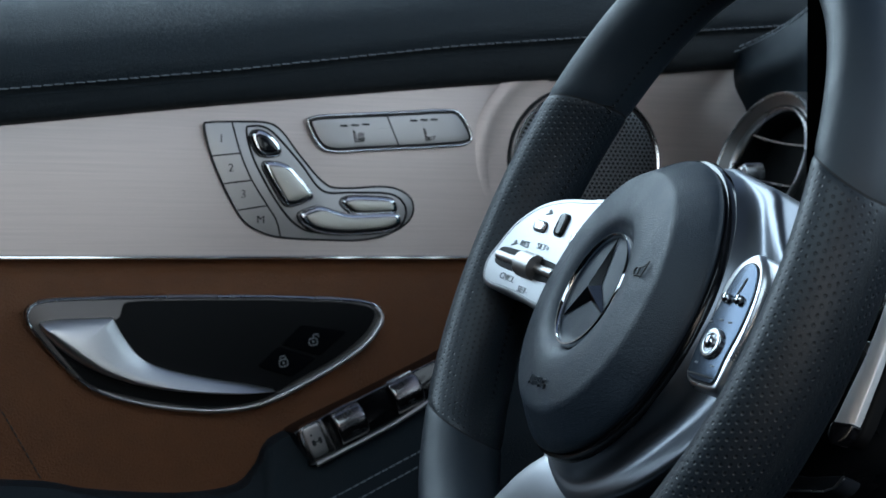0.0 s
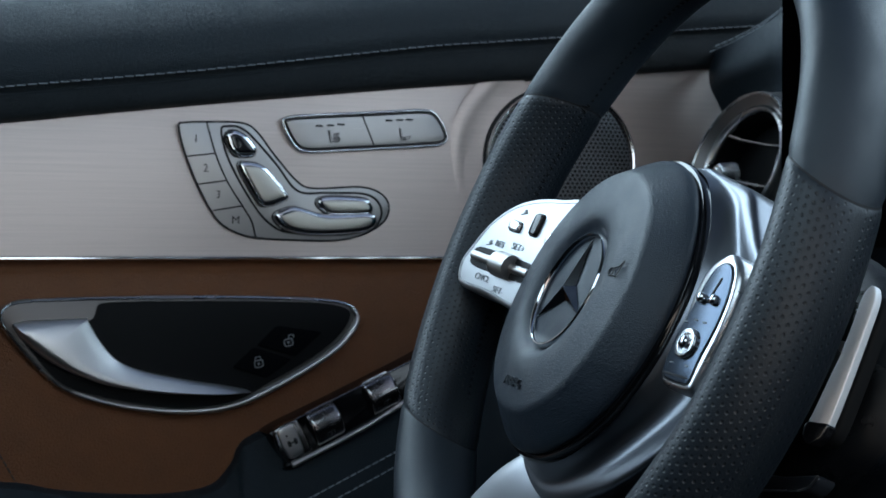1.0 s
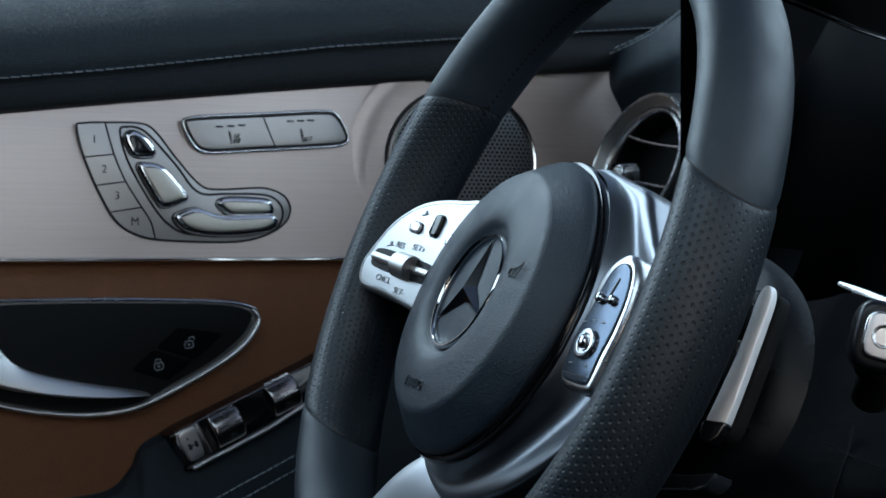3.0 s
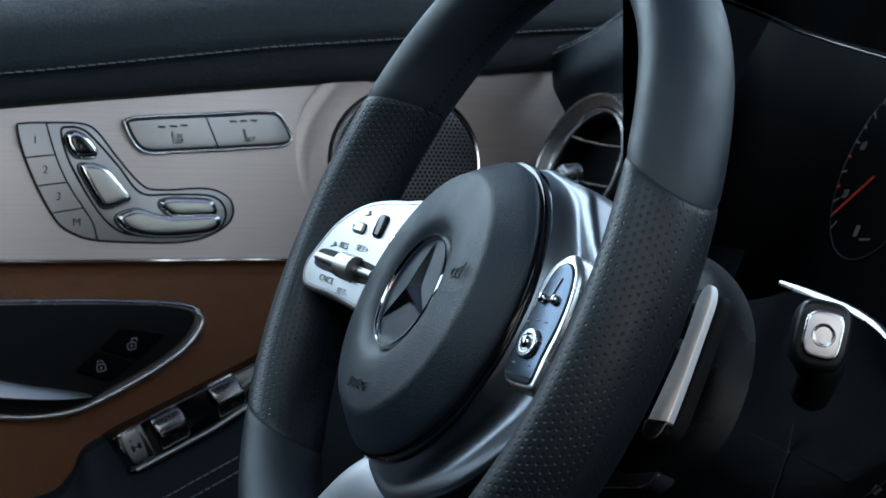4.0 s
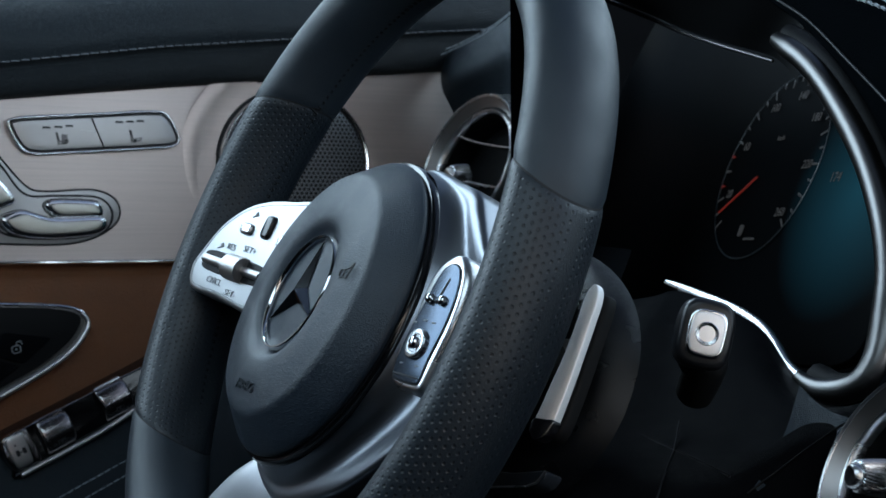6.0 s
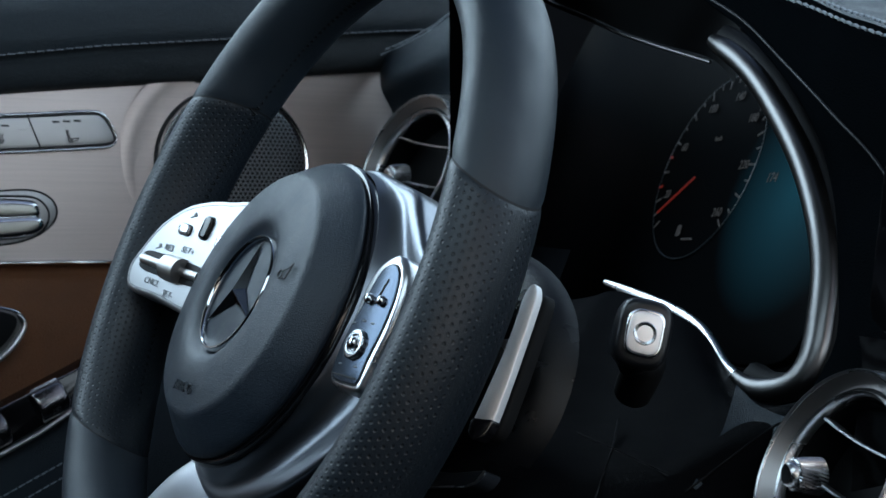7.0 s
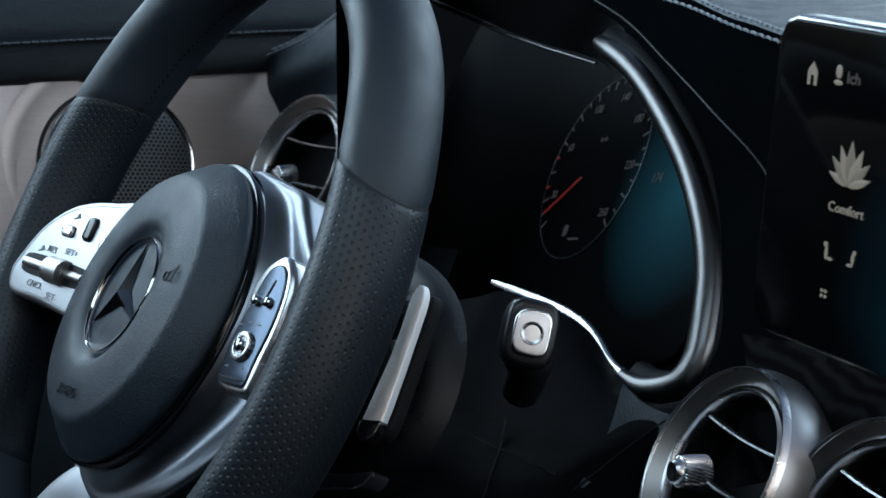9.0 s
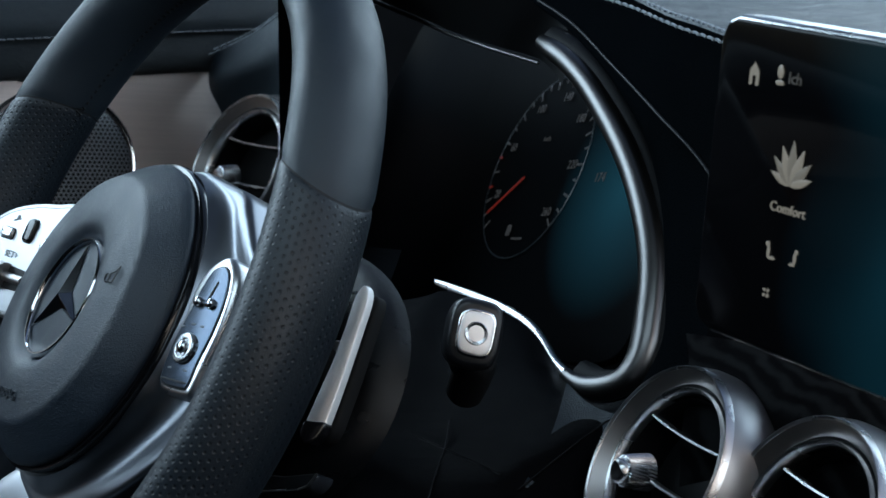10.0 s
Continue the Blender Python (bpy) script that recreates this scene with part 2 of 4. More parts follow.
def slab(name, x0, x1, y0, y1, z0, z1, mat, label, category):
    v = [(x, y, z) for x in (x0, x1) for y in (y0, y1) for z in (z0, z1)]
    f = [(0, 1, 3, 2), (4, 6, 7, 5), (0, 4, 5, 1), (2, 3, 7, 6), (0, 2, 6, 4), (1, 5, 7, 3)]
    return tagged(part(name, (v, f), mat, None, flat=True), label, category, kind="structure")


slab("ground", -40, 40, -40, 40, -0.40, -0.35, leather("grey_asphalt", (0.05, 0.05, 0.052), 60, 0.8), "grey asphalt ground outside the car", "ground")
slab("floor", -0.6, 1.3, -1.6, 1.0, FLOOR - 0.04, FLOOR, SOFT, "black carpeted car floor", "floor")
slab("ceiling", -0.40, 1.15, -1.6, 0.15, ROOF, ROOF + 0.04, DEEP, "dark car headliner", "ceiling")
# unseen, built up to the roof to keep sky light out
slab("wall_rear", -0.6, 1.3, -1.64, -1.6, FLOOR, 1.20, SOFT, "unseen dark wall closing the cabin's rear against sky light", "wall")
slab("wall_front", -0.6, 1.3, 1.0, 1.04, FLOOR, 0.70, SOFT, "dark front bulkhead of the cabin", "wall")
# two unseen walls, added on the passenger side to darken the cabin
slab("wall_passenger_blocker", 1.30, 1.36, -1.6, 1.0, FLOOR, 0.64, SOFT, "unseen dark wall in place of the passenger door, cutting sky light", "wall")
slab("wall_passenger_rear_blocker", 1.30, 1.36, -1.6, -0.45, 0.64, ROOF, SOFT, "unseen dark wall in place of pillar and rear door, cutting sky light", "wall")
slab("wall_outer_door_skin", -0.66, -0.62, -1.6, 1.0, FLOOR, 0.62, SOFT, "dark outer skin of the driver side", "wall")

# ---------------------------------------------------------------- driver's door
# local axes: along the car, up, out into the cabin
DOOR = Matrix(((0, 0, 1, -0.40), (1, 0, 0, 0), (0, 1, 0, 0), (0, 0, 0, 1)))
door = thing("car_door", "closed car door with brushed aluminium trim and brown leather insert", "car door", DOOR)
YS = (-0.42, -0.22, -0.067, 0.103, 0.211, 0.346, 0.50)


def along(y, ys, zs):
    return float(np.interp(y, ys, zs))


def stitch_z(y):
    return along(y, (-0.42, -0.219, -0.067, 0.103, 0.211, 0.394, 0.55), (0.814, 0.842, 0.861, 0.886, 0.898, 0.917, 0.93))


def alu_top(y):
    return along(y, (-0.42, -0.219, -0.067, 0.103, 0.187, 0.346, 0.55), (0.797, 0.821, 0.840, 0.859, 0.867, 0.883, 0.90))


rows = [[(y, stitch_z(y) + dz, out) for y in YS] for dz, out in
        ((0.001, 0.006), (0.012, 0.009), (0.035, 0.004), (0.06, -0.012), (0.075, -0.035), (0.06, -0.06))]
part("upper_panel", sheet(rows, 50, 24), LEATHER, door, "dark blue grained leather upper panel")
rows = [[(y, stitch_z(y) * (1 - k) + alu_top(y) * k + dz, out) for y in YS] for k, dz, out in
        ((0, 0.001, 0.006), (0, -0.003, 0.0035), (0.25, 0, 0.0055), (0.6, 0, 0.007), (0.95, 0, 0.004), (1, -0.002, -0.004))]
part("padded_roll", sheet(rows, 50, 24), ROLL, door, "black leather padded roll")
line = [(y, stitch_z(y) + 0.0008, 0.0075) for y in np.linspace(-0.30, 0.45, 60)]
tagged(part("stitching", stitches(line, (0, 0, 1), 0.0056, 0.0016, 0.00042, 0.04), THREAD, door, "grey thread double stitching"), kind="stuff")

rows = [[(y, 0.7335 * (1 - k) + alu_top(y) * k, out) for y in YS] for k, out in ((0, 0.001), (0.3, 0.0008), (0.7, 0.0), (1.02, -0.003))]
part("aluminium_trim", sheet(rows, 40, 12), ALU, door, "brushed aluminium trim panel")
part("trim_edge", sweep([(y, 0.7335, 0.002) for y in np.linspace(-0.42, 0.5, 20)], (0, 0, 1), oval(0.0016, 0.003, 10), False), CHROME, door, "bright chrome edge strip")
rows = [[(y, z, out) for y in YS] for z, out in ((0.733, 0.001), (0.728, -0.004), (0.715, 0.004), (0.66, 0.012), (0.60, 0.012), (0.50, 0.008))]
part("leather_insert", sheet(rows, 40, 24), BROWN, door, "saddle brown leather insert")
tagged(part("insert_stitching", stitches([(-0.30, 0.73, 0.012), (-0.219, 0.632, 0.0135), (-0.190, 0.580, 0.0135)], (0, 0, 1), 0.004, 0.0012, 0.0005), INK, door, "dark seam stitching"), kind="stuff")

# armrest with window switches
arm_edge = [(-0.42, 0.596), (-0.219, 0.590), (-0.164, 0.581), (-0.106, 0.575), (-0.066, 0.578), (-0.050, 0.591), (-0.044, 0.604), (-0.034, 0.612), (0.0, 0.624), (0.082, 0.656), (0.2, 0.70), (0.5, 0.74)]
top = spline(arm_edge, 70, False)
part("armrest", rings([np.array([(y, z - dz, out) for y, z in top]) for dz, out in ((0.0, 0.008), (0.0, 0.017), (0.003, 0.024), (0.03, 0.032), (0.06, 0.045), (0.12, 0.05), (0.3, 0.03))], False, False, False), LEATHER, door, "dark leather armrest")
for k, shift in enumerate((0.0, -0.010)):
    tagged(part("armrest_stitching", stitches([(-0.02 + 0.012 * k, 0.5665 + shift * 0.5, 0.055), (0.06, 0.601 + shift, 0.051), (0.12, 0.628 + shift, 0.05)], (0, 0, 1), 0.0045, 0.0014, 0.0005), THREAD, door, "grey thread stitching"), kind="stuff")


def lift_door(geo, out):
    return moved(geo, Matrix.Translation((0, 0, out)))


# seat control with memory buttons
SEAT = spline([(-.083, .823), (-.078, .803), (-.067, .778), (-.055, .759), (-.042, .751), (-.028, .7475), (-.001, .746), (.033, .746), (.055, .751), (.069, .760), (.0725, .770), (.067, .779), (.051, .784), (.018, .7825), (.004, .786), (-.014, .805), (-.027, .821), (-.038, .827), (-.063, .827), (-.079, .826)], 120)
INNER = spline([(-.053, .821), (-.048, .8245), (-.039, .8235), (-.030, .817), (-.013, .799), (.003, .7805), (.025, .7795), (.054, .779), (.065, .772), (.066, .762), (.058, .754), (.033, .750), (-.001, .751), (-.016, .756), (-.030, .771), (-.047, .800)], 110)
seat = part("seat_control", join(plate(SEAT, -0.002, 0.0022, 0.0004)), BUTTON, door, "satin grey seat adjustment panel")
part("joint", sweep(lift(SEAT, 0.0024), (0, 0, 1), oval(0.0007, 0.0004, 8)), GAP, seat)
part("joint", sweep(lift(INNER, 0.0024), (0, 0, 1), oval(0.0008, 0.0005, 8)), GAP, seat)
DIV = [(-.0635, .827), (-.057, .805), (-.049, .787), (-.038, .770), (-.031, .759), (-.028, .7475)]
part("joint", sweep(lift(spline(DIV, 30, False), 0.0024), (0, 0, 1), oval(0.0006, 0.0004, 8), False), GAP, seat)
for a, b in (((-.078, .803), (-.057, .8055)), ((-.070, .784), (-.0485, .787)), ((-.059, .766), (-.038, .7695))):
    part("joint", sweep([(*a, 0.0024), (*b, 0.0024)], (0, 0, 1), oval(0.0005, 0.0004, 8), False), GAP, seat)
for text, y, z in (("1", -.071, .815), ("2", -.064, .795), ("3", -.055, .777), ("M", -.0425, .7595)):
    part("number", letters(text, 0.0078), INK, seat, "printed " + text, Matrix.Translation((y, z, 0.0024)))
FACE = brushed("pale_satin_face", (0.50, 0.48, 0.43), 0.40, (30, 30, 30), 0.02)
KNOBS = (
    ([(-0.0499, 0.8176), (-0.0449, 0.8211), (-0.0370, 0.8181), (-0.0300, 0.8107), (-0.0295, 0.8057), (-0.0350, 0.8042), (-0.0429, 0.8047), (-0.0474, 0.8097)], 0.006, 0.3, BLACK),
    ([(-0.0408, 0.7967), (-0.0363, 0.7992), (-0.0244, 0.7972), (-0.0134, 0.7868), (-0.0055, 0.7768), (-0.0075, 0.7743), (-0.0224, 0.7699), (-0.0288, 0.7758)], 0.007, 0.2, FACE),
    ([(0.0168, 0.7719), (0.0197, 0.7753), (0.0307, 0.7763), (0.0526, 0.7753), (0.0575, 0.7719), (0.0575, 0.7659), (0.0426, 0.7644), (0.0257, 0.7649)], 0.006, 0.24, FACE),
    ([(-0.0158, 0.7629), (-0.0118, 0.7654), (-0.0009, 0.7688), (0.0071, 0.7669), (0.0220, 0.7634), (0.0518, 0.7644), (0.0597, 0.7639), (0.0602, 0.7569), (0.0478, 0.7525), (0.0150, 0.7505), (-0.0068, 0.7539)], 0.008, 0.2, FACE),
)
for pts, high, rim, face in KNOBS:
    o = round_loop(pts, 70, 2)
    part("joint", plate(inset(o, -0.0016), 0.0, 0.0026, 0.0003), GAP, seat)
    k = part("adjuster", plate(inset(o, -0.0010), 0.0, high, 0.0026), CHROME, seat, "chrome rimmed seat adjuster")
    c = o.mean(0) + np.array((0.0004, -0.0010))
    part("face_joint", plate(c + (inset(o, 0.0016) - c) * 0.95, high - 0.001, high + 0.0002, 0.0002), GAP, k)
    part("adjuster_face", plate(c + (inset(o, 0.0020) - c) * 0.95, high - 0.001, high + 0.0008, 0.0006, 0.0003), face, k, "smooth matt adjuster face")

# seat heating and ventilation rocker
HEAT = spline([(-0.0082, 0.8278), (-0.0042, 0.8317), (0.0107, 0.8337), (0.0576, 0.8372), (0.0965, 0.8402), (0.1084, 0.8377), (0.1174, 0.8238), (0.1144, 0.8168), (0.0974, 0.8143), (0.0356, 0.8098), (0.0107, 0.8083), (-0.0002, 0.8128)], 90)
heat = part("seat_heating_button", plate(inset(HEAT, 0.0022), 0.0, 0.0042, 0.0006, 0.0003), BUTTON, door, "grey two-way seat heating button")
part("bezel", sweep(lift(HEAT, 0.0018), (0, 0, 1), oval(0.0013, 0.0022, 12)), CHROME, heat, "dark chrome bezel")
part("joint", sweep(lift(inset(HEAT, 0.0021), 0.0040), (0, 0, 1), oval(0.0006, 0.0004, 8)), GAP, heat)
part("joint", sweep([(.0505, .8355, .0046), (.0605, .8125, .0046)], (0, 0, 1), oval(0.0005, 0.0005, 8), False), GAP, heat)
for y, z in ((.018, .8265), (.0265, .8272), (.0345, .8280), (.0715, .832), (.0795, .8326), (.0875, .8332)):
    part("indicator", plate(oval(0.0028, 0.0007, 12, 6) + (y, z), 0.0042, 0.005, 0.0002), INK, heat)


def seat_icon(y, z, fan):
    bits = [sweep([(y - .0045, z + .006, .0049), (y - .002, z - .0025, .0049), (y + .0062, z - .001, .0049)], (0, 0, 1), oval(.0004, .0002, 6), False)[:2],
            sweep([(y - .0055, z + .0055, .0049), (y - .0032, z - .005, .0049), (y + .005, z - .0035, .0049), (y + .0062, z - .001, .0049)], (0, 0, 1), oval(.0004, .0002, 6), False)[:2]]
    if fan:
        bits += [sweep([(y - .0005 + .002 * math.cos(a), z - .004 + .002 * math.sin(a), .005), (y - .0005 - .002 * math.cos(a), z - .004 - .002 * math.sin(a), .005)], (0, 0, 1), oval(.0005, .0002, 6), False)[:2] for a in (0.8, 2.4)]
    else:
        bits += [sweep([(y + d, z - .005, .005), (y + d + .0012, z - .001, .005), (y + d + .0004, z + .001, .005), (y + d + .0015, z + .004, .005)], (0, 0, 1), oval(.0004, .0002, 6), False)[:2] for d in (-.0005, .0015, .0035)]
    c = Vector((y, z, 0))
    return moved(join(*bits), Matrix.Translation(c) @ Matrix.Diagonal((.78, .78, 1, 1)) @ Matrix.Translation(-c))


part("heating_symbol", seat_icon(.029, .819, False), INK, heat)
part("ventilation_symbol", seat_icon(.0835, .822, True), INK, heat)

# loudspeaker
SPK = Matrix.Translation((0.2135, 0.806, 0.0)) @ Matrix.Diagonal((1, 0.88, 1, 1))
speaker = part("speaker_grille", lathe([(0.0595, 0.004), (0.055, 0.0065), (0.03, 0.0085), (0.0, 0.0090)], 64), perforated("pierced_speaker_metal", (0.22, 0.232, 0.245), 0.0040, 0.27, 0.4, 0.02, 0.7), door, "perforated grey metal loudspeaker grille", SPK)
me = speaker.data
layer = me.uv_layers.new(name="UVMap")
for loop in me.loops:
    layer.data[loop.index].uv = me.vertices[loop.vertex_index].co.xy
part("speaker_ring", lathe([(0.0635, -0.002), (0.0632, 0.004), (0.0622, 0.0056), (0.0608, 0.0052), (0.0600, 0.003)], 64), CHROME, speaker, "chrome trim ring")
part("ring_joint", lathe([(0.0652, -0.001), (0.0652, 0.0018), (0.0634, 0.0018)], 64), GAP, speaker)
# the faint reflected ring left of the grille, put into the shape
ridge = ((0.0945, -0.0004), (0.0915, 0.0003), (0.0880, 0.0008), (0.0840, 0.0008), (0.0790, 0.0004), (0.0720, 0.0002), (0.0655, 0.0004))
part("reflection_arc", sheet([[(r * math.cos(a), r * math.sin(a), z) for a in np.linspace(2.0, 4.3, 14)] for r, z in ridge], 60, 24), ALU, speaker, "faint aluminium swell standing in for a reflected ring")

# handle recess
SUR = round_loop([(-.2078, .6948), (-.2057, .7010), (-.1992, .7057), (-.1824, .7074), (-.1300, .7084), (-.0515, .7081), (.0061, .7060), (.0293, .7038), (.0409, .6997), (.0452, .6932), (.0427, .6841), (.0316, .6723), (.0105, .6589), (-.0227, .6422), (-.0472, .6333), (-.0632, .6288), (-.0752, .6277), (-.0988, .6290), (-.1297, .6343), (-.1618, .6451), (-.1815, .6612), (-.1962, .6782), (-.2049, .6893)], 200, 6)
BOWL = round_loop([(-.1459, .6924), (-.1429, .7002), (-.1334, .7046), (-.0510, .7045), (.0066, .7028), (.0278, .7002), (.0364, .6969), (.0372, .6913), (.0279, .6783), (.0068, .6629), (-.0243, .6468), (-.0366, .6398), (-.0548, .6334), (-.0787, .6316), (-.1101, .6353), (-.1483, .6442), (-.1671, .6522), (-.1856, .6731), (-.1959, .6862), (-.1959, .6909), (-.1894, .6927), (-.1672, .6935)], 200, 2)
DARKMETAL = brushed("dark_grey_metal", (0.13, 0.122, 0.118), 0.4, (30, 30, 30), 0.02)
bowl = part("handle_recess", plate(BOWL, 0.006, 0.0172, 0.0006), DEEP, door, "black recessed handle bowl")
part("handle_surround", plate(inset(SUR, 0.001), 0.006, 0.0168, 0.0020), DARKMETAL, bowl, "grey metal handle surround")
part("surround_edge", sweep(lift(inset(SUR, 0.0012), 0.0160), (0, 0, 1), oval(0.0013, 0.0026, 12)), SATIN, bowl, "satin chrome outer edge")
PULL = brushed("matt_silver_handle", (0.72, 0.70, 0.69), 0.40, (40, 40, 40), 0.02)
lower_rim = spline([(.0372, .6985), (.0420, .6920), (.0385, .6830), (.0280, .6715), (.0070, .6580), (-.0260, .6415), (-.0500, .6328), (-.0750, .6300), (-.1000, .6315), (-.1300, .6365), (-.1590, .6460)], 70, False)
part("surround_lip", sweep(lift(lower_rim, 0.0172), (0, 0, 1), oval(0.0022, 0.0030, 14), False, np.interp(np.linspace(0, 1, 70), (0, .15, .55, .85, 1), (.5, .95, 1.15, .8, .3))), PULL, bowl, "bright satin lower lip")
HU = spline([(-.1978, .6911), (-.1881, .6932), (-.1698, .6936), (-.1510, .6940), (-.1494, .6930), (-.1419, .6802), (-.1305, .6670), (-.1134, .6590), (-.0823, .6518), (-.0586, .6476), (-.0409, .6440)], 80, False)
HL = spline([(-.1976, .6895), (-.1950, .6852), (-.1929, .6822), (-.1838, .6736), (-.1746, .6667), (-.1635, .6602), (-.1505, .6546), (-.1316, .6485), (-.1009, .6434), (-.0656, .6411), (-.0399, .6422)], 80, False)
across = ((0, .016), (.01, .0218), (.05, .0232), (.3, .0258), (.6, .0280), (.84, .0292), (.92, .0286), (.97, .0262), (1, .016))
part("pull_handle", rings([lift(HU + (HL - HU) * w, out) for w, out in across], False, False, False), PULL, bowl, "polished satin chrome pull handle")
for name, pts in (("lock_button", [(-0.0493, 0.6590), (-0.0343, 0.6725), (-0.0066, 0.6637), (-0.0248, 0.6509)]), ("unlock_button", [(-0.0323, 0.6736), (-0.0175, 0.6870), (0.0160, 0.6820), (-0.0042, 0.6650)])):
    q = np.array(pts)
    o = np.concatenate([q[i] + (q[(i + 1) % 4] - q[i]) * np.linspace(0.06, 0.94, 8)[:, None] for i in range(4)])
    b = part(name, plate(o, 0.014, 0.0184, 0.0006), SOFT, bowl, "black lock rocker button")
    c = np.array((-.0310, .6610) if name == "lock_button" else (-.0095, .6752))
    turn = 0.25 if name == "lock_button" else 0.5
    slip = 0.0025 if turn > 0.3 else 0
    sym = join(sweep(lift(oval(0.0030, 0.0024, 24, 4), .0002), (0, 0, 1), oval(.0004, .0002, 6))[:2], plate(oval(0.0009, 0.0009, 10), 0.0, 0.0004, 0.0001),
               sweep([(-.002 + slip, .0022, .0002), (-.0017 + slip, .0048, .0002), (.0017 + slip, .0048, .0002), (.002 + slip, .0026, .0002)], (0, 0, 1), oval(.0004, .0002, 6), False)[:2])
    part("padlock_symbol", moved(sym, Matrix.Translation((*c, 0.0186)) @ pose(0, 0, 0, 0, 0, 10)), GREYINK, b, "grey padlock symbol")

# window switches on the armrest
STRIP = Matrix.Translation((0.0, 0.0, 0.03))
strip_o = spline([(-.0275, .611), (-.024, .618), (.02, .637), (.075, .661), (.115, .678), (.118, .655), (.073, .635), (.040, .616), (-.012, .592), (-.018, .596)], 80)
sw = part("window_switch_panel", plate(strip_o, -0.02, 0.006, 0.001), BLACK, door, "gloss black window switch panel", STRIP)
part("switch_trim", sweep([(-.013, .5925, .007), (.02, .607, .007), (.043, .6175, .007), (.085, .641, .007), (.118, .656, .007)], (0, 0, 1), oval(.0019, .002, 10), False), PULL, sw, "bright chrome edge")
part("switch_trim", sweep([(-.023, .618, .0065), (.02, .6375, .0065), (.073, .6605, .0065), (.115, .678, .0065)], (0, 0, 1), oval(.0006, .001, 10), False), CHROME, sw, "thin chrome edge")
slope = math.degrees(math.atan2(0.024, 0.055))
SWITCH = brushed("smoked_chrome", (0.36, 0.335, 0.33), 0.22, (25, 25, 25), 0.02)
part("end_plate", plate(round_loop([(-.0265, .6130), (-.0255, .6175), (-.0130, .6232), (-.0085, .6215), (.0010, .6035), (-.0030, .6000), (-.0150, .5945), (-.0190, .5972), (-.0250, .6060)], 50, 1), .002, .0085, .0015), SWITCH, sw, "smoked chrome end plate")
part("child_lock_switch", plate(round_loop([(-.0240, .6165), (-.0160, .6205), (-.0125, .6200), (-.0055, .6030), (-.0075, .6000), (-.0135, .5975), (-.0165, .5985), (-.0225, .6090)], 50, 1), .004, .0098, .0012, .0004), PULL, sw, "flat silver child lock switch")
part("switch_symbol", moved(join(plate(oval(.0012, .0022, 8, 6) + (-.0024, 0), 0, .0005, .0001), plate(oval(.0012, .0022, 8, 6) + (.0024, 0), 0, .0005, .0001), plate(oval(.0016, .0005, 8, 6), 0, .0005, .0001), plate(oval(.0006, .0009, 8) + (-.0022, .0058), 0, .0005, .0001)), Matrix.Translation((-.0140, .6085, 0.0100)) @ pose(0, 0, 0, 0, 0, slope)), INK, sw)


def lifter(y, z):
    """A barrel-shaped rocker with a bright line across its crown and a lip at its foot."""
    m = Matrix.Translation((y, z, 0.002)) @ pose(0, 0, 0, 0, 0, slope)
    arc = np.linspace(-0.15, math.pi + 0.1, 22)
    loops = [np.array([(x, .0128 * k * math.cos(a), .0125 * k * math.sin(a)) for a in arc]) for x, k in ((-.0112, .80), (-.0110, .92), (-.0100, .985), (-.0085, 1.0), (.0085, 1.0), (.0100, .985), (.0110, .92), (.0112, .80))]
    v, f = rings(loops, True, True, False)
    b = part("window_switch", moved((v, f), m), SWITCH, sw, "smoked chrome window lifter rocker")
    for a, r in ((1.50, .0005), (.28, .0011)):
        part("switch_line", moved(sweep([(x, .0130 * math.cos(a), .0127 * math.sin(a)) for x in np.linspace(-.0098, .0098, 8)], (0, 0, 1), oval(r, r, 8), False), m), CHROME, b, "bright chrome line")
    for a in (.85, 2.05):
        q = m @ Matrix.Translation((0, .0129 * math.cos(a), .0126 * math.sin(a))) @ Matrix.Rotation(a - math.pi / 2, 4, "X")
        part("window_symbol", moved(join(sweep([(-.0026, -.0016, 0), (.0026, -.0016, 0), (.0026, .0016, 0), (-.0026, .0016, 0)], (0, 0, 1), oval(.0003, .0002, 6))[:2], plate(oval(.0006, .0014, 8, 6), 0, .0003, .0001)), q), INK, b)


lifter(.0110, .6195)
lifter(.0525, .6390)

# ---------------------------------------------------------------- steering wheel
# local axes: across, up in the wheel's plane, towards the driver
RAKE = radians(23.0)
HUB = (0.0, 0.0, 0.72)
WHEEL = Matrix(((1, 0, 0, HUB[0]), (0, math.sin(RAKE), -math.cos(RAKE), HUB[1]), (0, math.cos(RAKE), math.sin(RAKE), HUB[2]), (0, 0, 0, 1)))
wheel = thing("steering_wheel", "black leather sports steering wheel with silver spokes", "steering wheel", WHEEL)
RU, RV, V0, N0 = 0.154, 0.184, 0.022, -0.022


def rim_at(deg):
    a = radians(deg)
    v = RV * math.sin(a)
    swell = 0.0026 * math.exp(-((deg - 38) / 17) ** 2)
    return (RU * math.cos(a) + swell, V0 + max(v, -0.165 + 0.02 * math.cos(a) ** 2), N0)


SECTION = oval(0.0175, 0.0240, 32)


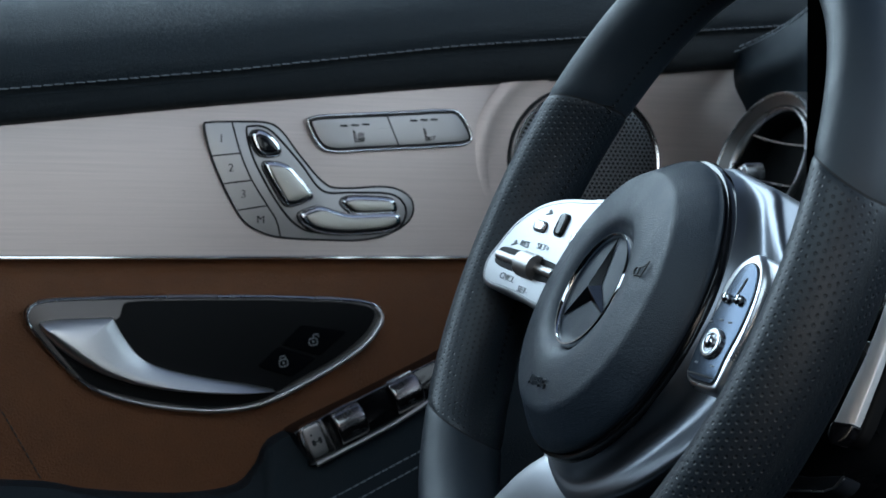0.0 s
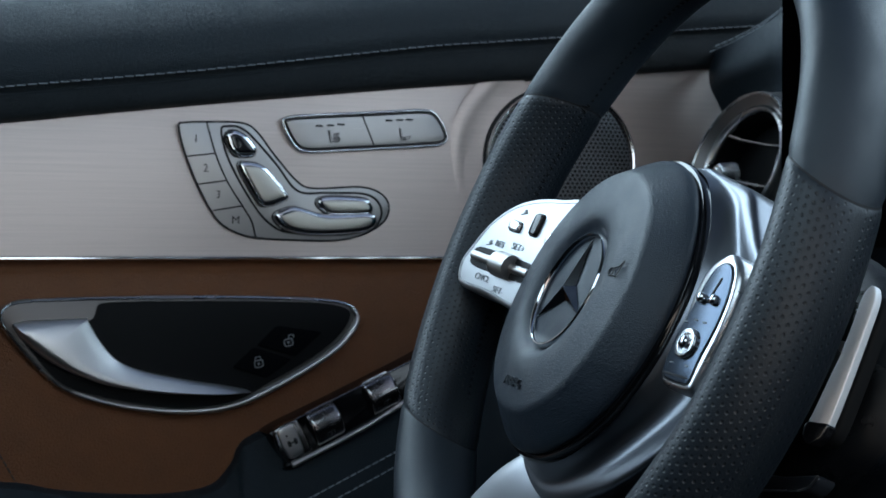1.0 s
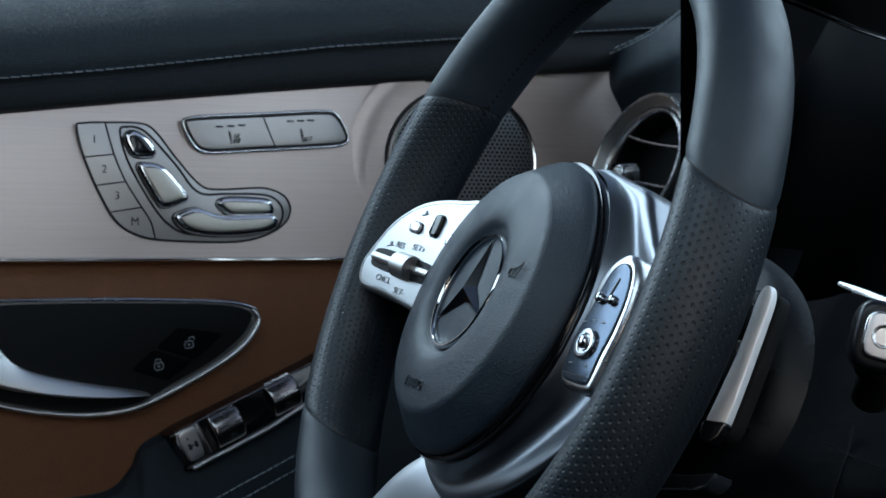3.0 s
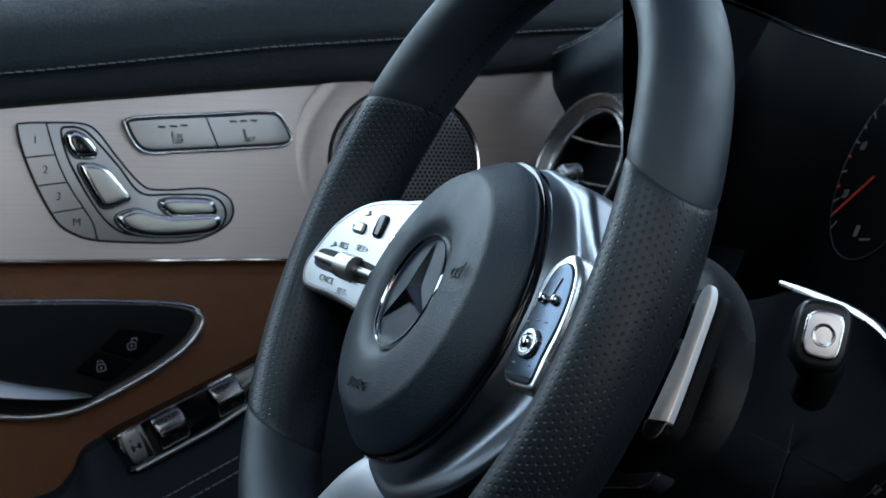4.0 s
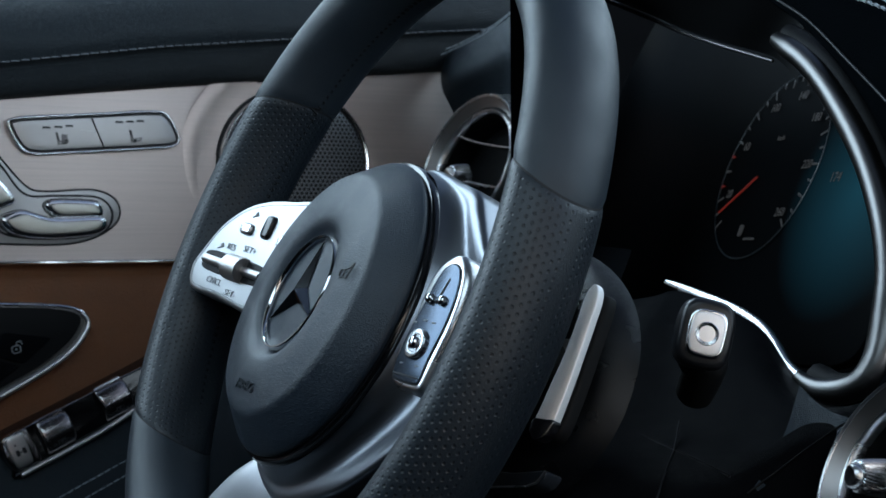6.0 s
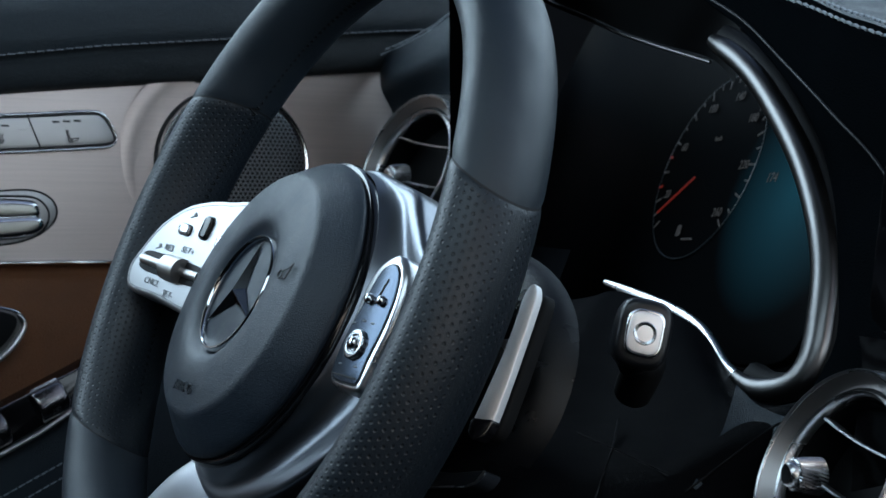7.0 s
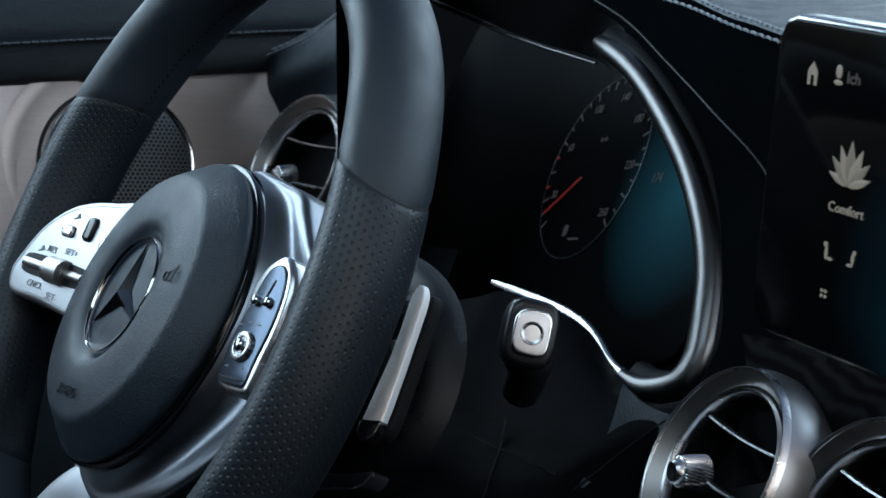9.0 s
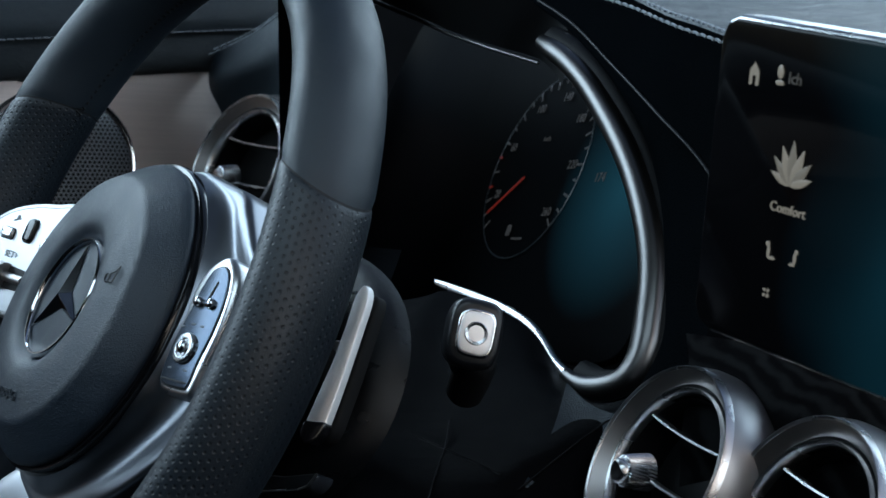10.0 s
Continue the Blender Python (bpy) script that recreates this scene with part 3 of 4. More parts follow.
def rim_piece(a, b, lean_a, lean_b, swell=1.0, n=60, tuck=0.0):
    """A length of rim from angle a to b; its ends lean with the section (outwards, towards the driver) and tuck in."""
    loops, uvs = [], []
    girth = np.concatenate([[0], np.cumsum(np.linalg.norm(np.diff(SECTION, axis=0), axis=1))])
    steps = np.linspace(0, 1, n)
    steps = 0.75 * steps + 0.25 * (0.5 - 0.5 * np.cos(np.pi * steps))
    for k in steps:
        ring = []
        near = min(k, 1 - k) * abs(b - a)
        fat = swell * (1 - tuck * math.exp(-near / 0.5))
        for (side, up), g in zip(SECTION, girth):
            lean = [p * (1 - k) + q * k for p, q in zip(lean_a, lean_b)]
            d = a + (b - a) * k + lean[0] * side / 0.0175 + lean[1] * up / 0.024
            p, q = np.array(rim_at(d)), np.array(rim_at(d + 0.2))
            t = q - p
            out = np.array((t[1], -t[0], 0)) / np.linalg.norm(t)
            ring.append(p + out * side * fat + np.array((0, 0, up * fat)))
            uvs.append((radians(d) * 0.168, g))
        loops.append(np.array(ring))
    v, f = rings(loops, False, False)
    return v, f, uvs


SEAMS = ((13.77, (-4.33, -0.57)), (147.63, (3.25, 0.92)), (211.6, (-6.17, -0.78)), (320.0, (0.0, 0.0)))
for name, i, j, mat, label in (("rim_top", 0, 1, SMOOTH, "smooth black leather rim"), ("rim_grip", 3, 0, GRIP, "perforated black leather grip"),
                               ("rim_grip", 1, 2, GRIP, "perforated black leather grip"), ("rim_bottom", 2, 3, SMOOTH, "smooth black leather flat rim bottom")):
    (a, sa), (b, sb2) = SEAMS[i], SEAMS[j]
    part(name, rim_piece(a - (360 if a > b else 0) + 0.12, b - 0.12, sa, sb2, 1.0 if mat is SMOOTH else 1.006, 80, 0.035), mat, wheel, label)
for a, sa in SEAMS:
    part("rim_seam", rim_piece(a - 0.4, a + 0.4, sa, sa, 0.968, 4), GAP, wheel, "dark leather seam")

# cross stitching on the inner side of the rim
bits = []
for d in np.arange(96, 208, 1.5):
    p, q = np.array(rim_at(d)), np.array(rim_at(d + 1.3))
    c = np.array((0, V0, N0))
    for s in (-1, 1):
        ends = []
        for w, k in ((p, -s), (q, s)):
            e = c - w
            e /= np.linalg.norm(e)
            ends.append(w + e * (0.0166 - 0.0004 * k) + np.array((0, 0, -0.0005 + 0.0058 * k)))
        bits.append(sweep(ends, (0, 0, 1), oval(.0006, .0006, 6), False)[:2])
tagged(part("cross_stitching", join(*bits), DEEP, wheel, "black cross stitching"), kind="stuff")

# silver spoke frame and dark core
core = spline([(-.04, .072), (.03, .072), (.060, .062), (.080, .042), (.086, .02), (.086, -.02), (.076, -.036), (.055, -.056), (.03, -.074), (-.02, -.074), (-.06, -.055), (-.075, -.01), (-.07, .045)], 100)
part("hub_core", plate(core, -0.085, -0.060, 0.008), DEEP, wheel, "black wheel core")
# the cover sits slightly turned on the hub
COVER_AT = Matrix.Translation((-.0080, .0035, -.003)) @ Matrix.Rotation(radians(-5.3), 4, "Y") @ Matrix.Rotation(radians(-4.8), 4, "X")
OUTER = ((100, .084), (80, .0865), (66, .0872), (56, .0908), (48, .0960), (42, .0990), (36, .0995), (24, .104), (12, .114), (-5, .120), (-20, .118), (-35, .109), (-60, .101), (-90, .099), (-120, .093), (-140, .088))
rows = []
for k, rise, dip in ((0.0, -.0025, 0), (0.05, -.0004, .1), (0.22, -.0045, 1), (0.45, -.0080, 1), (0.72, -.0085, .5), (0.93, -.0105, 0), (0.99, -.0150, 0), (0.96, -.030, 0), (0.88, -.055, 0)):
    row = []
    for a, r in OUTER:
        ca, sa = math.cos(radians(a)), math.sin(radians(a))
        p = COVER_AT @ Vector((.0825 * ca, .0825 * sa, -.0225))
        row.append((p.x + (r * ca - p.x) * k, p.y + (r * sa - p.y) * k, p.z + rise - .009 * dip * math.exp(-((a + 12) / 34) ** 2)))
    rows.append(row)
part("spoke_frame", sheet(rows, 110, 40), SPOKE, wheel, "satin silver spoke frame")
# same silver as the frame; its lighter colour stands in for light
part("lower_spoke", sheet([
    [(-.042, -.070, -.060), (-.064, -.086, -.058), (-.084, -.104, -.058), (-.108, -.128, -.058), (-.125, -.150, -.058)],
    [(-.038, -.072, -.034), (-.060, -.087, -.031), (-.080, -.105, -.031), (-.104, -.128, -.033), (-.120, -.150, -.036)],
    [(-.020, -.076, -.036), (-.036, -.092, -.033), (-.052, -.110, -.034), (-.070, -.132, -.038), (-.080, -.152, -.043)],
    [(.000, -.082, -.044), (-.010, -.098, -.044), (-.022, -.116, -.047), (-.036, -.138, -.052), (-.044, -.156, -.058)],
    [(.004, -.080, -.065), (-.006, -.099, -.065), (-.018, -.117, -.067), (-.032, -.139, -.07), (-.040, -.157, -.075)]], 24, 24), brushed("lit_satin_spoke", (0.66, 0.67, 0.70), 0.42, (25, 25, 25), 0.02), wheel, "satin silver lower spoke")
left_arm = spline([(-.05, .045), (-.10, .048), (-.138, .038), (-.145, .020), (-.13, .006), (-.08, -.004), (-.04, -.004)], 60)
part("spoke", plate(left_arm, -0.055, -0.030, 0.005), DEEP, wheel, "black spoke backing")
right_arm = spline([(.05, .035), (.09, .036), (.115, .028), (.118, .010), (.112, -.018), (.09, -.030), (.06, -.028)], 60)
part("spoke", plate(right_arm, -0.075, -0.055, 0.005), DEEP, wheel, "black spoke backing")

# airbag cover
cover = part("airbag_cover", lathe([(0.0, -.0030), (.0312, -.0030), (.0326, -.0025), (.0350, .0006), (.0375, .0027), (.041, .0036), (.048, .0032), (.056, .0018), (.0640, .0000), (.0664, -.0007), (.0680, -.0022), (.0725, -.0068), (.0775, -.0118), (.0806, -.0152), (.0815, -.0172), (.0808, -.0195), (.075, -.026)][::-1], 96), COVER, wheel, "black grained airbag cover", COVER_AT)
part("cover_edge", lathe([(.0790, -.0188), (.0832, -.0194), (.0843, -.0216), (.0832, -.0275)], 96), BLACK, cover, "gloss black edge")
ring_o = oval(0.0308, 0.0308, 72)
emblem = part("emblem_disc", plate(ring_o, -0.0033, -0.0020, 0.0003), COVER, cover, "satin black round badge")
part("badge_ring", sweep(lift(ring_o, -.0010), (0, 0, 1), oval(.0013, .0022, 10)), CHROME, emblem, "chrome badge ring")
star_v, star_f = [(0, 0, 0.0030)], []
for k in range(3):
    a = radians(90 + 120 * k)
    tip = (0.0298 * math.cos(a), 0.0298 * math.sin(a), -0.0014)
    e1, e2 = [(0.0055 * math.cos(a + s * radians(60)), 0.0055 * math.sin(a + s * radians(60)), -0.0016) for s in (1, -1)]
    n = len(star_v)
    star_v += [tip, e1, e2]
    star_f += [(0, n + 1, n), (0, n, n + 2)]
part("badge_shape", (star_v, star_f), material("dark_chrome", (0.13, 0.135, 0.145), 0.12, 1.0), emblem, "three-armed chrome shape", flat=True)
part("airbag_lettering", letters("AIRBAG", 0.0072, 0.0005), SMOOTH, cover, "embossed letters", Matrix.Translation((-.0075, -.0530, .0026)) @ pose(0, 0, 0, 11, -2, -6))
horn = join(*[sweep(q, (0, 0, 1), oval(.00045, .0004, 6), False)[:2] for q in ([(-.0012, .0006, 0), (.0030, .0016, 0), (.0060, .0046, 0)], [(.0060, .0046, 0), (.0048, .0002, 0), (.0036, -.0042, 0)], [(-.0012, -.0036, 0), (.0010, -.0036, 0), (.0036, -.0042, 0)])], sweep(lift(oval(.0024, .0024, 16) + (-.0030, -.0015), 0), (0, 0, 1), oval(.00045, .0004, 6))[:2])
part("horn_symbol", moved(horn, Matrix.Translation((.0525, .0085, .0031)) @ pose(0, 0, 0, 0, 5, 0) @ Matrix.Scale(.9, 4)), INK, cover, "embossed horn symbol")

# left control pad, rising towards the rim
PADL = spline([(.0086, .0566), (-.0127, .0588), (-.0336, .0571), (-.0500, .0519), (-.0647, .0407), (-.0746, .0247), (-.0782, .0157), (-.0759, .0062), (-.0687, .0014), (-.0473, -.0013), (-.0225, -.0065), (.0086, -.0114), (.0158, .0227)], 110)
pad = part("control_pad", plate(PADL, -0.020, 0.0, 0.0028), PAD, wheel, "silver control pad with roller and buttons", Matrix.Translation((-.059, 0, -.016)) @ Matrix.Rotation(radians(12.68), 4, "Y"))


def flatbox(w, h, z0, z1, b=0.0008, power=5):
    return plate(oval(w, h, 32, power), z0, z1, b)


def on_pad(u, v, n=0.0, turn=-7.0):
    return Matrix.Translation((u, v, n)) @ pose(0, 0, 0, 0, 0, turn)


part("joint", sweep(lift(inset(PADL, 0.0032), 0.0), (0, 0, 1), oval(.0002, .0002, 6)), GREYINK, pad)
for u, v, w, h, mat in ((-.0406, .0395, .0046, .0027, SATIN), (-.0233, .0417, .0034, .0062, BLACK), (-.0071, .0342, .0040, .0033, SATIN)):
    part("joint", moved(flatbox(w + .0007, h + .0007, -.001, .0003, .0002), on_pad(u, v)), GAP, pad)
    part("button", moved(flatbox(w, h, -.001, .0022, .001), on_pad(u, v)), mat, pad, "small raised pad button")
part("roller_slot", moved(flatbox(.0285, .0062, -.001, .0003, .0002), on_pad(-.0406, .0168)), GAP, pad, "dark roller slot")
part("roller_bar", moved(sweep([(-.026, 0, 0), (.026, 0, 0)], (0, 0, 1), oval(.0026, .0026, 14), False), on_pad(-.0406, .0168, .0008)), BUTTON, pad, "chrome roller bar")
knurl = [np.array([(x, (0.0068 + (0.0005 if k % 2 else 0)) * math.cos(2 * math.pi * k / 36), 0.0068 * math.sin(2 * math.pi * k / 36)) for k in range(36)]) for x in (-.0065, -.006, .006, .0065)]
part("roller", moved(rings(knurl, True, True), on_pad(-.0364, .0162, .0015)), BUTTON, pad, "knurled chrome roller")
for text, u, v in (("RES", -.0485, .0282), ("SET+", -.0321, .0277), ("CNCL", -.0526, .0077), ("SET-", -.0356, .0021)):
    part("lettering", letters(text, 0.0052, .0001), GREYINK, pad, "printed " + text, on_pad(u, v, .0003))
for u, v in ((-.0376, .0475), (-.0048, .0443), (-.0161, .0041), (-.0119, .0265), (-.0575, .0275)):
    part("symbol", moved(join(flatbox(.0028, .0004, 0, .0003, .0001), plate(oval(.0012, .0014, 10) + (.0008, .0012), 0, .0003, .0001)), on_pad(u, v, 0, 12)), GREYINK, pad)

# right control pad
PADR = round_loop([(.0815, .0329), (.0893, .0294), (.0943, .0228), (.0966, .0123), (.0958, -.0034), (.0927, -.0164), (.0898, -.0282), (.0862, -.0335), (.0645, -.0310), (.0597, -.0247), (.0613, -.0126), (.0633, .0036), (.0646, .0171), (.0702, .0275)], 110, 3)
FACER = round_loop([(.0825, .0273), (.0880, .0254), (.0909, .0201), (.0924, .0096), (.0911, -.0035), (.0875, -.0167), (.0855, -.0284), (.0826, -.0296), (.0650, -.0273), (.0623, -.0206), (.0636, -.0072), (.0680, .0050), (.0715, .0172), (.0759, .0253)], 110, 3)
padr = part("control_pad", plate(PADR, -0.042, -0.0305, 0.0030), SATIN, wheel, "silver framed dark control pad", Matrix.Translation((.023, -.004, .0165)))
part("joint", plate(inset(FACER, -.0007), -0.034, -0.0302, 0.0003), GAP, padr)
part("pad_face", plate(FACER, -0.032, -0.0297, 0.0006), brushed("blue_grey_pad", (0.065, 0.082, 0.11), 0.26, (30, 30, 30), 0.02), padr, "blue-grey gloss pad face")
for u, v in ((.0742, .0103), (.0846, .0094)):
    part("button", lathe([(.0024, -.031), (.0024, -.0280), (.0017, -.0270), (0, -.0268)], 20), CHROME, padr, "small chrome button", Matrix.Translation((u, v, 0)))
part("slider_groove", moved(flatbox(.0006, .0065, -.030, -.0297, .0002), Matrix.Translation((.0812, .0142, .0004)) @ pose(0, 0, 0, 0, 0, -22)), GAP, padr)
dial = [np.array([((r + (0.0004 if k % 2 and r > .005 else 0)) * math.cos(2 * math.pi * k / 44), (r + (0.0004 if k % 2 and r > .005 else 0)) * math.sin(2 * math.pi * k / 44), z) for k in range(44)]) for r, z in ((.0072, -.031), (.0072, -.0280), (.0064, -.0274), (.0048, -.0276), (.0044, -.0284), (.0030, -.0284))]
part("dial", moved(rings(dial, False, True), Matrix.Translation((.0755, -.0115, 0)) @ Matrix.Diagonal((1, .95, 1, 1))), SATIN, padr, "knurled chrome dial")
part("dial_nub", lathe([(.0030, -.0290), (.0030, -.0262), (.0022, -.0252), (0, -.0250)], 20), CHROME, padr, "round chrome selector", Matrix.Translation((.0765, -.0115, 0)))
part("joint", moved(flatbox(.0110, .0005, -.031, -.0297, .0002), Matrix.Translation((.0740, -.0262, .0004)) @ pose(0, 0, 0, 0, 0, -5)), GAP, padr)
for u, v in ((.0675, -.001), (.0825, -.001), (.0675, -.0205), (.0805, -.0215), (.075, .000)):
    part("symbol", moved(flatbox(.0014, .0004, -.0303, -.0294, .0001), Matrix.Translation((u, v, 0))), GREYINK, padr)

# shift paddle
PADDLE = round_loop([(.1279, .0388), (.1330, .0365), (.1351, .0315), (.1351, .0220), (.1346, .0060), (.1340, -.0089), (.1322, -.0281), (.1287, -.0352), (.1215, -.0377), (.1159, -.0341), (.1180, -.0206), (.1205, -.0080), (.1227, .0039), (.1239, .0203), (.1240, .0313)], 70, 2)
def tilted(geo):
    """Turns the paddle's face a little outwards."""
    v = np.array(geo[0])
    v[:, 0] = .131 + (v[:, 0] - .131) * .415
    v[:, 2] -= (v[:, 0] - .131) * .90
    return (v, *geo[1:])


paddle = part("shift_paddle", tilted(plate(PADDLE, -0.0765, -0.073, 0.0008)), brushed("brushed_paddle", (0.66, 0.655, 0.655), 0.48, (300, 20, 300), 0.04), wheel, "brushed silver shift paddle")
part("paddle_tip", tilted(plate(round_loop([(.1326, -.0270), (.1322, -.0300), (.1288, -.0358), (.1215, -.0383), (.1153, -.0345), (.1152, -.0300), (.1165, -.0285), (.1245, -.0277)], 40, 1), -0.0770, -0.0722, 0.0010)), BLACK, paddle, "black paddle tip")
part("paddle_pivot", plate(oval(.006, .010, 20, 4) + (.1195, .002), -0.080, -0.0745, 0.001), SATIN, paddle, "small silver pivot")
part("paddle_back", plate(inset(PADDLE, 0.002), -0.086, -0.079, 0.003), DEEP, paddle, "black paddle backing")

# ---------------------------------------------------------------- steering column
column = thing("steering_column", "black plastic steering column shroud with gear selector stalk", "steering column", WHEEL)
shroud = [lift(oval(a, b, 56, 2.2), n) for a, b, n in ((.05, .03, -.093), (.098, .058, -.0955), (.116, .070, -.101), (.1240, .0755, -.108), (.1265, .077, -.115), (.118, .071, -.1205), (.10, .06, -.128), (.07, .04, -.14))]
part("shroud", rings(shroud, False, False), leather("satin_black_plastic", (0.0035, 0.0042, 0.0055), 1300, 0.30, 0.0002, 0.3, 0.32, 0.0), column, "black grained plastic shroud")
part("lever_end", plate(round_loop([(.0684, -.0590), (.0850, -.0570), (.1004, -.0550), (.1069, -.0524), (.1102, -.0462), (.1028, -.0469), (.0864, -.0496), (.0712, -.0512)], 50, 1), -.104, -.094, .0012), material("dark_satin_lever", (0.045, 0.055, 0.07), 0.28, 0.6), column, "dark satin lever end")
part("lever_edge", sweep([(.0700, -.0592, -.0937), (.0850, -.0572, -.0937), (.1000, -.0551, -.0937), (.1060, -.0526, -.0937), (.1100, -.0466, -.0937)], (0, 0, 1), oval(.0006, .0006, 8), False), SATIN, column, "bright lever edge")

# gear selector stalk
stalk = thing("gear_selector_stalk", "black gear selector stalk with a silver push button", "gear selector", look((0.163, 0.118, 0.704), (0.163 - 0.85, 0.118 + 0.55, 0.704 - 0.08)) @ pose(0, 0, 0, 0, 0, -13))
HEAD = oval(.0128, .0160, 56, 3.4)
part("stalk_head", rings([lift(HEAD * k, z) for k, z in ((.50, -.022), (.78, -.019), (.96, -.012), (1.0, -.006), (1.0, .000), (.97, .003), (.90, .0048), (.80, .0054))]), material("black_stalk_plastic", (0.006, 0.0065, 0.008), 0.32, 0.0, 0.4), stalk, "black rounded stalk head")
part("button_frame", plate(oval(.0089, .0110, 48, 3.6), .003, .0066, .0010), CHROME, stalk, "chrome button frame")
part("park_button", plate(oval(.0079, .0100, 48, 3.6), .004, .0072, .0012), brushed("pale_silver_button", (0.82, 0.80, 0.80), 0.50, (30, 30, 30), 0.02), stalk, "silver park button")
part("button_dimple", lathe([(.0056, .0070), (.0050, .0076), (.0042, .0074), (.0022, .0066), (0, .0063)], 36), SATIN, stalk, "round dimple")
part("stalk_arm", sweep([(0, -.004, -.01), (.003, -.007, -.025), (.005, -.011, -.042)], (0, 1, 0), oval(.0085, .0085, 16), False), DEEP, stalk, "black stalk arm")
part("stalk_boot", moved(lathe([(.0092, -.024), (.0098, -.012), (.0098, .0), (.0092, .004), (.0078, .0075), (.0040, .0095), (0, .0100)], 32), Matrix.Translation((.0100, -.0115, -.04)) @ pose(0, 0, 0, -35, 0, 0)), DEEP, stalk, "black stalk boot")

# ---------------------------------------------------------------- dashboard
dash = thing("dashboard", "dark leather dashboard with stitched top and wood trim", "dashboard")

part("left_pod", sheet([
    [(-.398, .345, .879), (-.395, .348, .895), (-.384, .354, .902), (-.356, .366, .912), (-.326, .370, .926), (-.303, .362, .948), (-.292, .352, .955)],
    [(-.386, .339, .865), (-.372, .341, .875), (-.353, .349, .881), (-.330, .355, .888), (-.305, .353, .898), (-.285, .345, .937), (-.270, .338, .942)],
    [(-.386, .351, .843), (-.376, .356, .851), (-.359, .363, .857), (-.338, .366, .860), (-.316, .362, .860), (-.296, .355, .864), (-.282, .350, .866)],
    [(-.392, .365, .806), (-.383, .369, .806), (-.368, .372, .806), (-.349, .374, .805), (-.327, .370, .804), (-.306, .364, .803), (-.290, .358, .803)],
    [(-.391, .368, .744), (-.382, .372, .744), (-.368, .375, .744), (-.349, .375, .744), (-.328, .371, .744), (-.307, .365, .744), (-.290, .358, .744)]], 30, 30), LEATHER, dash, "dark blue leather side pod")
for shift in (0.0, -.0045):
    tagged(part("pod_stitching", stitches(spline(np.array([(-.378, .337, .8965), (-.368, .350, .9035), (-.338, .355, .9125), (-.309, .358, .9245)]) + (0, shift, shift), 30, False), (.4, -.5, .75), .0045, .0012, .0004), THREAD, dash, "grey thread stitching"), kind="stuff")
part("lower_left_panel", sheet([[(-.40, .33, .75), (-.30, .335, .75), (-.15, .335, .74)], [(-.40, .28, .65), (-.30, .27, .65), (-.12, .27, .65)], [(-.40, .2, .45), (-.30, .2, .45), (-.12, .2, .45)]], 12, 12), SOFT, dash, "black lower dash panel")

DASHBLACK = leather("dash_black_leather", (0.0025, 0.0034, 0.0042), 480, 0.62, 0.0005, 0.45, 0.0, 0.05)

# binnacle side, fold and stitched top
A = [(.014, .328, .874), (.041, .324, .860), (.068, .318, .838), (.099, .303, .806), (.127, .285, .767), (.144, .269, .729), (.157, .252, .695), (.150, .239, .668)]
B = [(-.014, .324, .900), (.029, .315, .874), (.080, .299, .842), (.130, .280, .811), (.174, .268, .778), (.189, .255, .746), (.194, .245, .707), (.196, .232, .680)]
mid = [tuple((np.array(a) + b) / 2 + (-0.004, -0.006, 0.002)) for a, b in zip(A, B)]
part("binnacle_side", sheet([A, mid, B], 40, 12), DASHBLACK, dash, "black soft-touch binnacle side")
B2 = [(-.03, .326, .903), (.029, .316, .8745), (.080, .300, .8425), (.130, .281, .8115), (.176, .268, .778), (.215, .255, .73)]
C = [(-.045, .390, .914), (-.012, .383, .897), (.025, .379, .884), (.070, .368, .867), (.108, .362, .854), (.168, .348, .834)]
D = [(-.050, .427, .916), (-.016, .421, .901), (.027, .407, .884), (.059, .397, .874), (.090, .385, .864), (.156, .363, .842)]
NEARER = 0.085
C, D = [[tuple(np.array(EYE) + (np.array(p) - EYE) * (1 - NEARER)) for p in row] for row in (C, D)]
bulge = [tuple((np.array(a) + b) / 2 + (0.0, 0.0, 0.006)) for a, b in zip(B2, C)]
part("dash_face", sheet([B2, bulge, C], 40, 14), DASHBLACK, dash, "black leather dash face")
# added bead that gives the crease its highlight and covers the gap
part("fold_highlight_bead", sweep(spline(np.array(B2) + (0, -.0008, .0006), 60, False), (0, -.6, .8), oval(.0010, .0010, 10), False), material("black_bead", (.004, .005, .006), .5, 0.0, 0.25), dash, "thin black bead added along the fold for its highlight")
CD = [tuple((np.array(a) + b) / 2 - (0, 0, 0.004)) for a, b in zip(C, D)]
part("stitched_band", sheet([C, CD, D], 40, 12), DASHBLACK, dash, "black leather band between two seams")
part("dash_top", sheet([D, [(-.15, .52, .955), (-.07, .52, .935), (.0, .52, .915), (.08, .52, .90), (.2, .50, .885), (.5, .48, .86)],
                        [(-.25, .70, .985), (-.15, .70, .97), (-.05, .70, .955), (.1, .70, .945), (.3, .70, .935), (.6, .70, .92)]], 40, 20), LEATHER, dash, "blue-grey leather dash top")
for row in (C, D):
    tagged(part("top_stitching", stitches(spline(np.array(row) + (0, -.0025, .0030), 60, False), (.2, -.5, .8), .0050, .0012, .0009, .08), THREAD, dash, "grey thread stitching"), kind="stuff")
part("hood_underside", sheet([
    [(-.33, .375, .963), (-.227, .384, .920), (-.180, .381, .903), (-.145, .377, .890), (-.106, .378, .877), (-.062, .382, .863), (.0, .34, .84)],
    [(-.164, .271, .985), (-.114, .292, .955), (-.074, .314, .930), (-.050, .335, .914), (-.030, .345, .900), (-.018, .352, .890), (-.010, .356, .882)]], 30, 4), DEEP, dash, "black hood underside")
